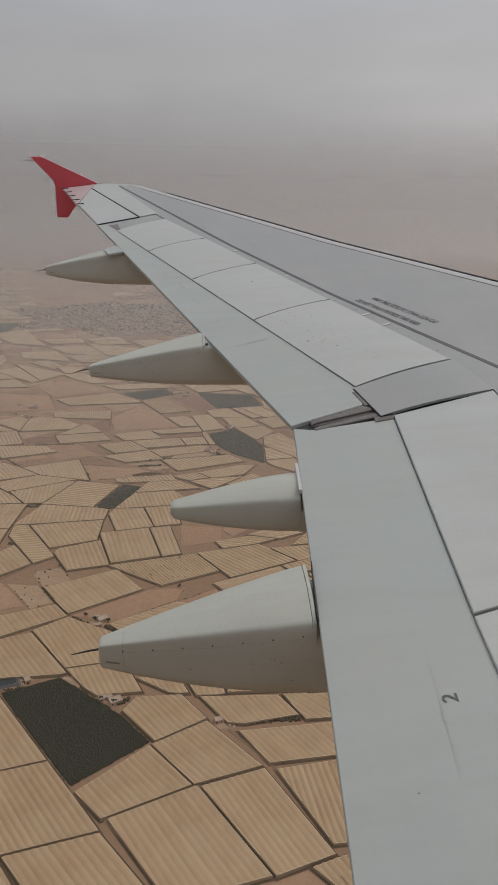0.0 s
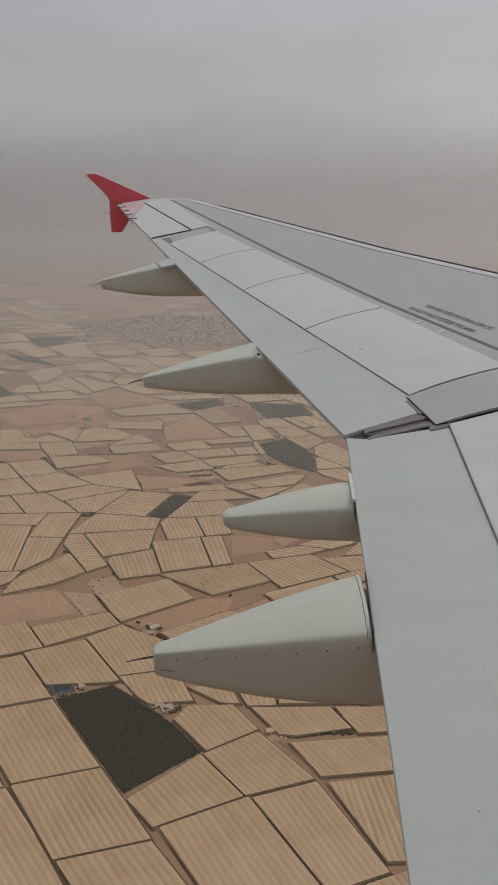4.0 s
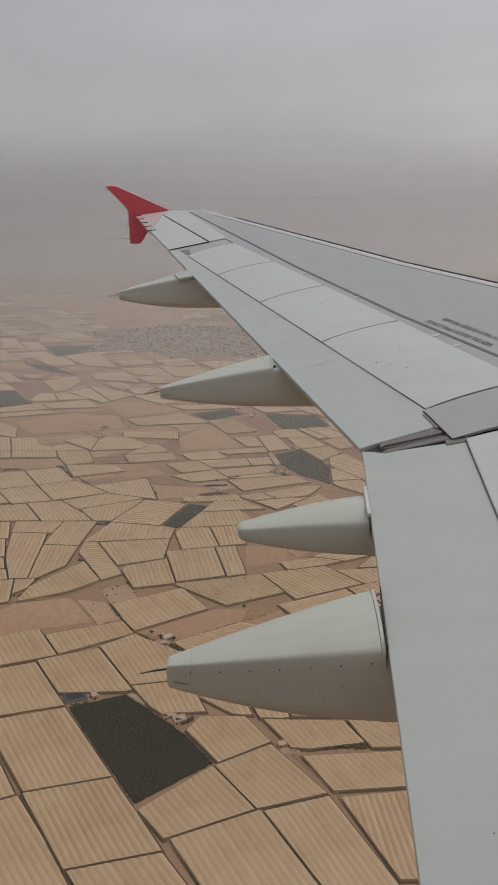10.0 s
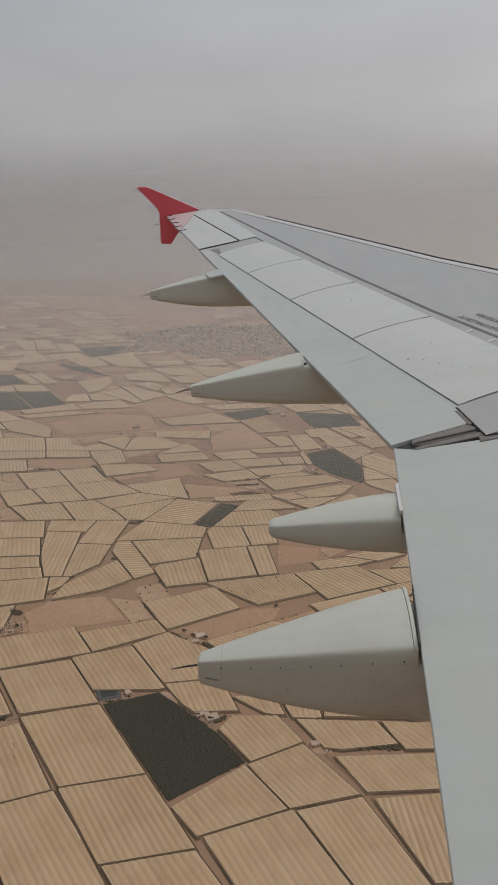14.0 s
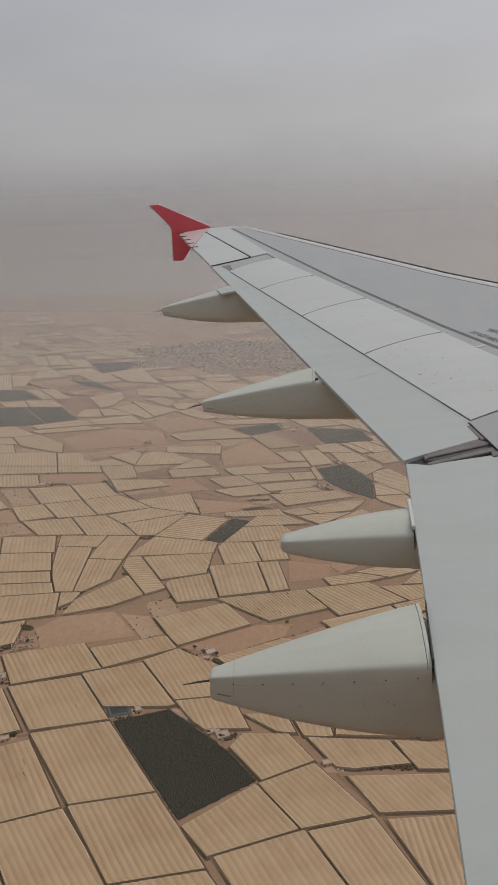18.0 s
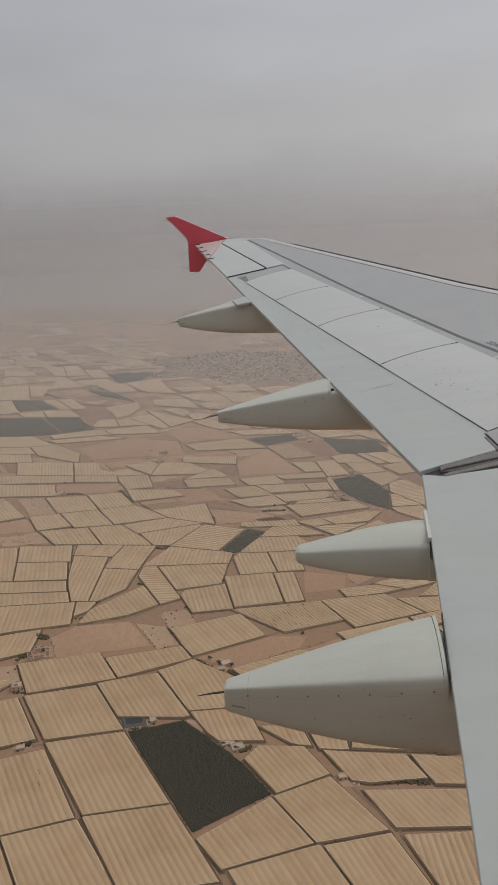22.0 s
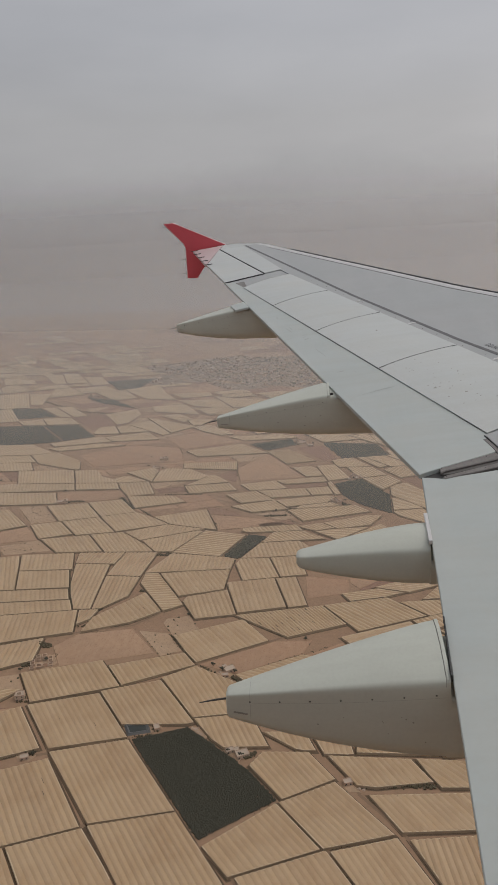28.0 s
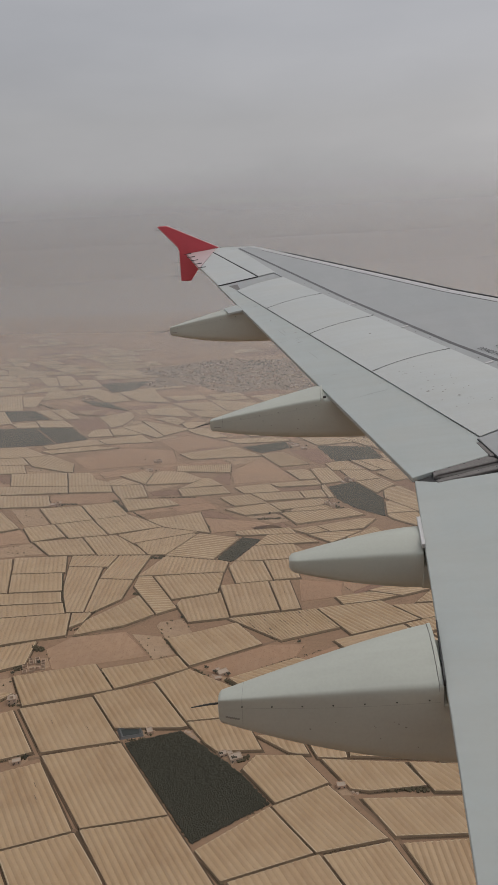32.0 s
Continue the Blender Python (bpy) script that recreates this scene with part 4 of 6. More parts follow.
            w, l = (rg.uniform(0.7, 1.5), rg.uniform(2, 7)) if worn else (rg.uniform(0.25, 0.55), rg.uniform(2, 9))
            s0 = rg.uniform(-40, 40)
            px, py = nx * t - ny * s0, ny * t + nx * s0
            quad = [(px, py), (px + nx * w, py + ny * w), (px + nx * w - ny * l, py + ny * w + nx * l), (px - ny * l, py + nx * l)]
            if all(all((loc[(j + 1) % m][0] - loc[j][0]) * (y - loc[j][1]) - (loc[(j + 1) % m][1] - loc[j][1]) * (x - loc[j][0]) > 0 for j in range(m)) for x, y in quad):
                part("roof_tear", [(x, y, eave + ridge * 0.72) for x, y in quad], [[0, 1, 2, 3]], TEAR, root)
    return root


def field(poly, mat, name, label):
    poly = ccw(poly)
    cx, cy = centre(poly)
    # a shallow bed with a raised soil bank round it
    inn = inset(poly, 1.2)
    m = len(poly)
    v = [(x - cx, y - cy, 0.05) for x, y in poly] + [(x - cx, y - cy, 0.45) for x, y in inset(poly, 0.5)] + [(x - cx, y - cy, 0.15) for x, y in inn]
    f = [list(range(2 * m, 3 * m))]
    for r in range(2):
        for i in range(m):
            j = (i + 1) % m
            f.append([r * m + i, r * m + j, (r + 1) * m + j, (r + 1) * m + i])
    ob = part(name, v, f, mat)
    ob.location = (cx, cy, 0)
    return tagged(ob, label, "field")


def furrows(poly, ang, root, rg):
    """Ridges of a ploughed plot, as one part."""
    cx, cy = centre(poly)
    loc = inset([(x - cx, y - cy) for x, y in ccw(poly)], 2.5)
    nx, ny = math.cos(ang), math.sin(ang)
    ds = [nx * x + ny * y for x, y in loc]
    v, f = [], []
    d = min(ds)
    while d < max(ds):
        c = clip(clip(loc, nx, ny, d), -nx, -ny, -(d + 1.1))
        if len(c) > 2:
            k = len(v)
            v += [(x, y, 0.16 + 0.5 * max(0.0, 1 - abs(nx * x + ny * y - d - 0.55) / 0.55) + 0.12) for x, y in c]
            f.append(list(range(k, k + len(c))))
        d += 3.0
    part("furrow_ridges", v, f, SOIL, root)


def orchard(poly, ang, gap, seed):
    poly = inset(ccw(poly), 1.0)
    nx, ny = math.cos(ang), math.sin(ang)
    rg = np.random.default_rng(seed)
    us = [nx * x + ny * y for x, y in poly]
    vs = [-ny * x + nx * y for x, y in poly]
    spots = []
    u = min(us)
    k = 0
    while u < max(us):
        v = min(vs)
        k += 1
        while v < max(vs) and (k % 40 or gap < 3):
            x, y = nx * u - ny * v, ny * u + nx * v
            inside = all((poly[(j + 1) % len(poly)][0] - poly[j][0]) * (y - poly[j][1]) - (poly[(j + 1) % len(poly)][1] - poly[j][1]) * (x - poly[j][0]) > 0 for j in range(len(poly)))
            if inside and rg.random() > 0.02:
                spots.append((x + rg.normal(0, 0.25), y + rg.normal(0, 0.25), 0.1, gap * rg.uniform(1.05, 1.3), rg.uniform(1.5, 1.9)))
            v += gap * 0.6
        u += gap
    if spots:
        clumps("orchard", spots, LEAF, "dark green orchard trees in close rows", "orchard", seed)


CHORDS = []


def split(poly, target, rg, depth=0, out=None):
    """Cuts a plot again and again, along and across, till the pieces are field-sized."""
    out = [] if out is None else out
    a = area(poly)
    _, cy = centre(poly)
    if a < target * rg.uniform(0.75, 1.7) * (1 + max(0, cy - 900) / 2600):
        out.append((poly, depth))
        return out
    # cut across the longer way
    best = None
    for cand in (E1, E2):
        nx, ny = math.cos(cand), math.sin(cand)
        ds = [nx * x + ny * y for x, y in poly]
        if best is None or max(ds) - min(ds) > best[0]:
            best = (max(ds) - min(ds), cand)
    th = best[1] + rg.gauss(0, 0.09)
    nx, ny = math.cos(th), math.sin(th)
    ds = [nx * x + ny * y for x, y in poly]
    d = min(ds) + (max(ds) - min(ds)) * rg.uniform(0.36, 0.64)
    w = max(1.2, 4.2 - 0.45 * depth) * rg.uniform(0.7, 1.2)
    on = []
    for i, p in enumerate(poly):
        q = poly[(i + 1) % len(poly)]
        a, b = nx * p[0] + ny * p[1] - d, nx * q[0] + ny * q[1] - d
        if a * b < 0:
            t = a / (a - b)
            on.append((p[0] + t * (q[0] - p[0]), p[1] + t * (q[1] - p[1])))
    if len(on) == 2:
        CHORDS.append((on[0], on[1], depth, w))
    for q in (clip(poly, nx, ny, d + w), clip(poly, -nx, -ny, -d + w)):
        if area(q) > 300:
            split(q, target, rg, depth + 1, out)
    return out


# normals of the two ways in which the plots are cut
E1, E2 = math.radians(108), math.radians(35)
rg = random.Random(11)
ROW = math.radians(35)

# plots nearest below the wing, corner by corner, and what grows there
plots, BAY_WAY = [], []


def plot(kind, *corners, way=None):
    """One plot by its corners; its bays run along the second side, or across the way given in degrees."""
    (ax, ay), (bx, by) = corners[1], corners[2]
    BAY_WAY.append(radians(way) if way is not None else math.atan2(bx - ax, ay - by) % math.pi)
    plots.append((kind, ccw(list(corners))))


plot("orchard", (-183, 566), (-131, 586), (-102, 563), (-65, 531), (-36, 495), (-99, 450))
plot("orchard", (-139, 981), (-105, 1063), (-76, 1054), (-112, 977), (-119, 971))
plot("nursery", (-280, 1440), (-166, 1447), (-162, 1397), (-275, 1409))
plot("nursery", (-99, 1522), (-53, 1534), (5, 1450), (-54, 1434))
plot("orchard", (-149, 1587), (-49, 1624), (-38, 1576), (-103, 1536))
plot("orchard", (26, 1589), (151, 1573), (168, 1486), (67, 1466))
plot("orchard", (45, 1303), (96, 1329), (143, 1240), (138, 1151), (92, 1189), (60, 1234))
plot("nursery", (-100, 801), (10, 826), (38, 783), (-33, 753))
plot("orchard", (-936, 1855), (-964, 1992), (-822, 2001), (-737, 1895))
plot("orchard", (-907, 1793), (-634, 1792), (-553, 1678), (-656, 1629), (-818, 1602))
plot("orchard", (-731, 2153), (-688, 2177), (-618, 2092), (-450, 2018), (-479, 1954), (-654, 2063))
plot("orchard", (-723, 2401), (-557, 2433), (-581, 2278), (-643, 2253))
plot("greenhouse", (-315, 511), (-258, 535), (-203, 458), (-277, 430))
plot("greenhouse", (-258, 544), (-184, 564), (-123, 479), (-195, 462))
plot("greenhouse", (-195, 460), (-122, 476), (-72, 405), (-142, 389))
plot("greenhouse", (-256, 435), (-200, 456), (-107, 343), (-179, 332))
plot("greenhouse", (-296, 420), (-257, 434), (-183, 332), (-230, 322))
plot("greenhouse", (-138, 386), (-70, 401), (-30, 351), (-97, 336))
plot("greenhouse", (-93, 442), (-36, 488), (0, 444), (-70, 416))
plot("greenhouse", (-32, 490), (16, 515), (61, 461), (3, 445))
plot("greenhouse", (-51, 551), (-8, 552), (15, 520), (-35, 493), (-65, 529))
plot("greenhouse", (13, 548), (87, 546), (102, 520), (52, 512), (36, 514))
plot("greenhouse", (94, 547), (185, 544), (208, 518), (109, 514))
plot("greenhouse", (47, 501), (176, 510), (199, 475), (70, 464))
plot("greenhouse", (11, 441), (64, 456), (108, 373), (63, 359))
plot("greenhouse", (-64, 415), (7, 442), (59, 359), (-15, 344))
plot("greenhouse", (76, 455), (164, 466), (174, 385), (110, 382))
plot("greenhouse", (-338, 670), (-251, 696), (-219, 650), (-308, 620))
plot("greenhouse", (-241, 686), (-156, 714), (-141, 692), (-216, 653))
plot("greenhouse", (-308, 614), (-237, 635), (-190, 569), (-262, 551))
plot("greenhouse", (-236, 638), (-176, 664), (-125, 591), (-198, 588))
plot("greenhouse", (-172, 665), (-138, 688), (-73, 650), (-75, 610), (-127, 601), way=30)
plot("greenhouse", (-124, 598), (-69, 608), (-48, 561), (-94, 558))
plot("greenhouse", (-348, 593), (-316, 610), (-273, 550), (-310, 535))
plot("bare", (-321, 729), (-299, 756), (-233, 770), (-215, 747), (-189, 710), (-300, 689))
plot("scrub", (-228, 766), (-185, 760), (-162, 723), (-187, 710), (-215, 749))
plot("greenhouse", (-406, 718), (-341, 742), (-337, 696), (-385, 672))
plot("greenhouse", (-178, 750), (-92, 790), (-58, 744), (-138, 698))
plot("bare", (-135, 696), (-55, 743), (-5, 747), (-15, 720), (-88, 679), way=113)
plot("greenhouse", (-88, 673), (-14, 713), (22, 700), (-53, 640))
plot("greenhouse", (-454, 1041), (-379, 1056), (-340, 996), (-411, 993))
plot("greenhouse", (-377, 1058), (-324, 1068), (-276, 1021), (-257, 995), (-336, 994), way=31)
plot("greenhouse", (-463, 980), (-383, 987), (-368, 934), (-446, 929))
plot("greenhouse", (-445, 925), (-372, 932), (-354, 877), (-427, 870))
plot("greenhouse", (-539, 963), (-469, 976), (-428, 869), (-491, 864))
plot("greenhouse", (-474, 864), (-355, 875), (-343, 843), (-459, 831))
plot("greenhouse", (-458, 829), (-340, 840), (-329, 814), (-443, 796))
plot("greenhouse", (-441, 793), (-320, 811), (-309, 759), (-373, 740), (-410, 726))
plot("greenhouse", (-320, 811), (-292, 813), (-296, 791), (-312, 776))
plot("greenhouse", (-371, 990), (-301, 991), (-307, 952), (-366, 955))
plot("greenhouse", (-365, 953), (-314, 952), (-304, 817), (-328, 817), (-350, 879))
plot("greenhouse", (-298, 991), (-248, 991), (-257, 912), (-305, 915))
plot("greenhouse", (-306, 911), (-257, 910), (-261, 852), (-291, 817), (-302, 817), way=2)
plot("greenhouse", (-248, 923), (-221, 986), (-122, 969), (-125, 936), way=179)
plot("greenhouse", (-224, 918), (-126, 933), (-128, 873), (-187, 854), way=28)
plot("greenhouse", (-248, 889), (-248, 918), (-227, 920), (-179, 829), (-201, 814))
plot("greenhouse", (-305, 777), (-236, 859), (-203, 814), (-240, 784), (-296, 761))
plot("greenhouse", (-182, 820), (-174, 849), (-122, 868), (-100, 790), (-150, 771), way=18)
plot("greenhouse", (-123, 890), (-58, 903), (-39, 825), (-102, 809))
plot("greenhouse", (-55, 903), (-27, 907), (-11, 830), (-37, 823))
plot("greenhouse", (-116, 950), (-110, 967), (-69, 968), (-52, 910), (-100, 897), way=18)
plot("greenhouse", (-64, 970), (-23, 976), (-12, 918), (-49, 911))
plot("greenhouse", (-111, 971), (-86, 1023), (-23, 1031), (-2, 1003), (-20, 981), way=13)
plot("greenhouse", (-72, 1066), (-17, 1071), (31, 1029), (2, 1007), (-81, 1026), way=41)
plot("greenhouse", (-119, 1061), (-116, 1084), (-30, 1097), (-17, 1071), way=25)
plot("greenhouse", (-222, 988), (-180, 1074), (-106, 1054), (-140, 975))
plot("greenhouse", (-283, 1034), (-192, 1074), (-181, 1067), (-224, 988), (-257, 998), way=3)
plot("bare", (-181, 1149), (-85, 1129), (-25, 1097), (-117, 1094), (-122, 1070), (-157, 1074))
plot("greenhouse", (-322, 1068), (-251, 1100), (-186, 1081), (-283, 1036), way=175)
plot("greenhouse", (-499, 1192), (-428, 1204), (-387, 1140), (-451, 1121))
plot("greenhouse", (-424, 1207), (-365, 1222), (-326, 1162), (-381, 1143))
plot("greenhouse", (-497, 1103), (-452, 1119), (-412, 1065), (-461, 1046))
plot("greenhouse", (-449, 1121), (-387, 1138), (-341, 1073), (-405, 1060))
plot("greenhouse", (-379, 1138), (-322, 1157), (-284, 1131), (-255, 1105), (-336, 1075), way=33)
plot("greenhouse", (-280, 1136), (-191, 1169), (-157, 1075), (-184, 1084), (-252, 1108), way=20)
plot("scrub", (-555, 1191), (-508, 1197), (-456, 1126), (-500, 1113))
plot("greenhouse", (-660, 1262), (-512, 1262), (-489, 1207), (-630, 1198))
plot("greenhouse", (-641, 1399), (-522, 1403), (-493, 1322), (-610, 1322))
plot("greenhouse", (-657, 1309), (-608, 1319), (-493, 1319), (-480, 1282), (-639, 1269), way=17)
plot("greenhouse", (-516, 1399), (-468, 1402), (-444, 1357), (-410, 1339), (-403, 1322), (-490, 1322), way=18)
plot("greenhouse", (-488, 1315), (-402, 1319), (-389, 1285), (-477, 1282))
plot("greenhouse", (-397, 1312), (-336, 1322), (-311, 1256), (-357, 1244))
plot("bare", (-507, 1270), (-384, 1283), (-365, 1252), (-379, 1233), (-491, 1215))
plot("greenhouse", (-355, 1238), (-267, 1238), (-242, 1211), (-328, 1182), way=26)
plot("greenhouse", (-817, 1601), (-692, 1604), (-619, 1537), (-655, 1524), (-778, 1517))
plot("greenhouse", (-774, 1508), (-665, 1515), (-633, 1468), (-752, 1460))
plot("greenhouse", (-663, 1515), (-608, 1537), (-527, 1467), (-510, 1406), (-630, 1463))
plot("greenhouse", (-723, 1456), (-640, 1459), (-613, 1403), (-698, 1400))
plot("greenhouse", (-634, 1570), (-520, 1606), (-459, 1591), (-606, 1551))
plot("greenhouse", (-647, 1613), (-535, 1667), (-501, 1626), (-627, 1589))
plot("greenhouse", (-392, 1383), (-344, 1413), (-330, 1390), (-332, 1332))
plot("greenhouse", (-329, 1383), (-291, 1428), (-218, 1357), (-233, 1335), (-329, 1325), way=178)
plot("greenhouse", (-409, 1347), (-387, 1361), (-343, 1329), (-398, 1319))
plot("greenhouse", (-259, 1318), (-204, 1360), (-172, 1318), (-254, 1301))
plot("greenhouse", (-253, 1295), (-168, 1308), (-150, 1272), (-238, 1256))
plot("greenhouse", (-289, 1533), (-169, 1582), (-104, 1513), (-257, 1493))
plot("bare", (-158, 1409), (-97, 1505), (5, 1420), (16, 1354), (-145, 1330))
plot("fallow", (-34, 1553), (26, 1566), (55, 1466), (28, 1455))
plot("greenhouse", (12, 1411), (47, 1418), (73, 1335), (34, 1321))
plot("greenhouse", (76, 1399), (124, 1399), (148, 1352), (98, 1335))
plot("greenhouse", (-140, 1301), (-75, 1321), (-53, 1279), (-119, 1269))
plot("greenhouse", (-70, 1321), (25, 1342), (39, 1318), (-52, 1305))
plot("fallow", (-52, 1306), (25, 1323), (27, 1293), (-46, 1283))
plot("greenhouse", (-103, 1263), (-17, 1275), (-6, 1241), (-76, 1229))
plot("greenhouse", (-13, 1275), (29, 1282), (37, 1247), (-3, 1241))
plot("greenhouse", (30, 1304), (45, 1321), (69, 1254), (39, 1241))
plot("greenhouse", (-163, 1244), (-103, 1263), (-75, 1217), (-132, 1203))
plot("greenhouse", (-146, 1185), (-72, 1211), (-47, 1172), (-108, 1158))
plot("greenhouse", (-70, 1211), (26, 1235), (41, 1223), (25, 1203), (-47, 1183), way=29)
plot("greenhouse", (-43, 1164), (76, 1184), (99, 1157), (-16, 1117))
plot("greenhouse", (-19, 1189), (35, 1200), (47, 1186), (-27, 1172))
plot("greenhouse", (98, 1328), (153, 1345), (172, 1311), (135, 1269))
plot("scrub", (-107, 1155), (-47, 1171), (-21, 1137), (-55, 1124))
plot("greenhouse", (21, 1105), (93, 1136), (117, 1136), (95, 1098), (42, 1084), way=39)
plot("greenhouse", (-22, 1090), (19, 1105), (38, 1086), (4, 1074))
plot("greenhouse", (6, 1069), (42, 1079), (89, 1084), (40, 1040))
plot("greenhouse", (12, 827), (98, 848), (141, 804), (41, 761))
plot("greenhouse", (40, 859), (89, 873), (119, 864), (53, 833))
plot("bare", (-10, 913), (48, 904), (47, 868), (10, 836), (-8, 835))
plot("greenhouse", (-817, 1989), (-775, 2002), (-691, 1888), (-728, 1876))
plot("greenhouse", (-773, 2002), (-728, 2008), (-645, 1893), (-686, 1881))
plot("greenhouse", (-821, 1840), (-764, 1858), (-728, 1795), (-779, 1784))
plot("greenhouse", (-763, 1864), (-683, 1868), (-632, 1793), (-722, 1789))
plot("greenhouse", (-565, 1695), (-562, 1762), (-528, 1766), (-498, 1699), way=25)
plot("greenhouse", (-519, 1760), (-486, 1771), (-424, 1713), (-496, 1704))
plot("greenhouse", (-530, 1657), (-422, 1702), (-382, 1639), (-500, 1626))
plot("greenhouse", (-486, 1783), (-440, 1818), (-363, 1690), (-390, 1670))
plot("greenhouse", (-469, 1856), (-419, 1830), (-308, 1755), (-362, 1696), way=32)
plot("greenhouse", (-588, 1905), (-513, 1957), (-487, 1895), (-500, 1807), (-524, 1790), way=28)
plot("greenhouse", (-706, 2207), (-617, 2229), (-552, 2116), (-616, 2087))
plot("greenhouse", (-619, 2238), (-520, 2307), (-467, 2170), (-419, 2079), (-512, 2099), way=26)
plot("greenhouse", (-470, 1991), (-374, 2002), (-319, 1890), (-448, 1927))
plot("greenhouse", (-402, 2063), (-285, 2066), (-230, 1955), (-342, 1987))
plot("greenhouse", (-296, 2106), (-128, 2037), (-74, 1949), (-227, 1961))
plot("greenhouse", (-1220, 2776), (-1079, 2689), (-835, 2623), (-1007, 2587), (-1145, 2596), way=54)
plot("greenhouse", (-940, 2560), (-887, 2556), (-794, 2380), (-861, 2373))
plot("greenhouse", (-1006, 2541), (-939, 2537), (-866, 2373), (-909, 2376))
plot("greenhouse", (-839, 2476), (-764, 2471), (-707, 2345), (-772, 2329))
plot("greenhouse", (-1036, 2195), (-945, 2209), (-860, 2005), (-947, 1993))
plot("greenhouse", (-936, 2200), (-864, 2197), (-837, 2049), (-873, 2050))
plot("greenhouse", (-958, 1979), (-911, 1992), (-824, 1841), (-875, 1829))
plot("fallow", (-681, 1887), (-593, 1910), (-525, 1795), (-569, 1722))
plot("greenhouse", (-417, 1874), (-376, 1892), (-331, 1839), (-344, 1803))
plot("greenhouse", (-340, 1827), (-270, 1825), (-292, 1767), (-310, 1767))
plot("greenhouse", (-1094, 2835), (-946, 2810), (-880, 2752), (-1044, 2751))
plot("greenhouse", (-1263, 2905), (-1181, 2898), (-1153, 2812), (-1212, 2816))
plot("greenhouse", (-4, 581), (30, 577), (34, 553), (10, 548))
plot("greenhouse", (-49, 579), (-12, 581), (-1, 554), (-19, 558))
plot("greenhouse", (41, 583), (96, 580), (112, 555), (39, 555))
plot("bare", (-361, 1654), (-283, 1705), (-172, 1616), (-301, 1556))
plot("bare", (-540, 1515), (-447, 1596), (-317, 1571), (-286, 1470), (-481, 1431))
plot("bare", (12, 973), (62, 946), (93, 919), (3, 928))
plot("greenhouse", (-443, 2159), (-326, 2170), (-310, 2120), (-396, 2100))
plot("greenhouse", (-1144, 2488), (-1021, 2449), (-983, 2385), (-1093, 2371))
plot("greenhouse", (-899, 3127), (-803, 3152), (-714, 3046), (-836, 3025))
plot("greenhouse", (-229, 1874), (-88, 1909), (-8, 1806), (-127, 1774))
plot("greenhouse", (-185, 1753), (-68, 1773), (-8, 1705), (-135, 1676))
plot("greenhouse", (-203, 1646), (-78, 1664), (-35, 1633), (-172, 1616))
plot("town", (-539, 2529), (-509, 2744), (-295, 2891), (-241, 2327), (-370, 2413))
plot("town", (-291, 2891), (32, 2608), (27, 2205), (-229, 2307))
plot("bare", (-620, 2860), (-315, 3043), (-303, 2921), (-518, 2771))
LAID = len(plots)


def subtract(poly, hole):
    """What is left of a plot outside a convex neighbour, in convex pieces."""
    if not overlap(poly, hole):
        return [poly]
    out, rest = [], poly
    for i in range(len(hole)):
        (x0, y0), (x1, y1) = hole[i], hole[(i + 1) % len(hole)]
        l = math.hypot(x1 - x0, y1 - y0)
        nx, ny = -(y1 - y0) / l, (x1 - x0) / l
        d = nx * x0 + ny * y0
        piece = clip(rest, -nx, -ny, -d)
        if area(piece) > 150:
            out.append(piece)
        rest = clip(rest, nx, ny, d)
        if len(rest) < 3:
            break
    return out


def cut_back(poly, hole):
    """The largest part of a plot on the far side of one edge of its neighbour."""
    best = []
    for i in range(len(hole)):
        (x0, y0), (x1, y1) = hole[i], hole[(i + 1) % len(hole)]
        l = math.hypot(x1 - x0, y1 - y0)
        nx, ny = -(y1 - y0) / l, (x1 - x0) / l
        piece = clip(poly, -nx, -ny, -nx * x0 - ny * y0)
        if area(piece) > area(best):
            best = piece
    return best if area(best) > 0.3 * area(poly) else poly


# neighbours share no ground
for i, (kind, poly) in enumerate(plots):
    poly = inset(poly, -0.9 - 0.0008 * max(0.0, centre(poly)[1] - 450))
    for other, q in plots[:i]:
        lane_width = 2.4 + 0.0012 * max(0.0, centre(q)[1] - 450)
        if overlap(inset(poly, 0.05), inset(q, -lane_width)):
            poly = cut_back(poly, inset(q, -lane_width))
    plots[i] = (kind, poly)
# the rest of the plain
whole = [(-3400, 4600), (-1500, 330), (-420, 250), (420, 250), (760, 900), (1900, 4600)]
whole = ccw(whole)
leaves = split(whole, 8200, rg)

ORCHARDS = [(-690, 1720, 110), (-500, 2070, 110), (110, 1230, 95), (-95, 1640, 70), (-112, 1030, 35), (-520, 1060, 50), (60, 1660, 70), (-830, 2350, 90), (-1000, 2600, 70), (-330, 2120, 70), (-395, 905, 45), (-250, 1500, 55), (-620, 1330, 60), (-60, 1900, 80)]
TOWNS = [(-180, 2560, 430, 330), (330, 2050, 240, 260)]


def kind_of(x, y):
    for ox, oy, r in ORCHARDS:
        if math.hypot(x - ox, y - oy) < r:
            return "orchard"
    for tx, ty, ax, ay in TOWNS:
        if ((x - tx) / ax) ** 2 + ((y - ty) / ay) ** 2 < 1:
            return "town"
    r = rg.random()
    if 1380 < y < 1640 and -620 < x < 60:
        return "bare" if r < 0.62 else "greenhouse"
    if y > 2600:
        return "bare" if r < 0.76 else "fallow" if r < 0.9 else "greenhouse"
    if y > 1900:
        return "greenhouse" if r < 0.58 else "bare" if r < 0.82 else "fallow" if r < 0.92 else "orchard"
    return "greenhouse" if r < 0.84 else "bare" if r < 0.93 else "fallow" if r < 0.98 else "orchard"


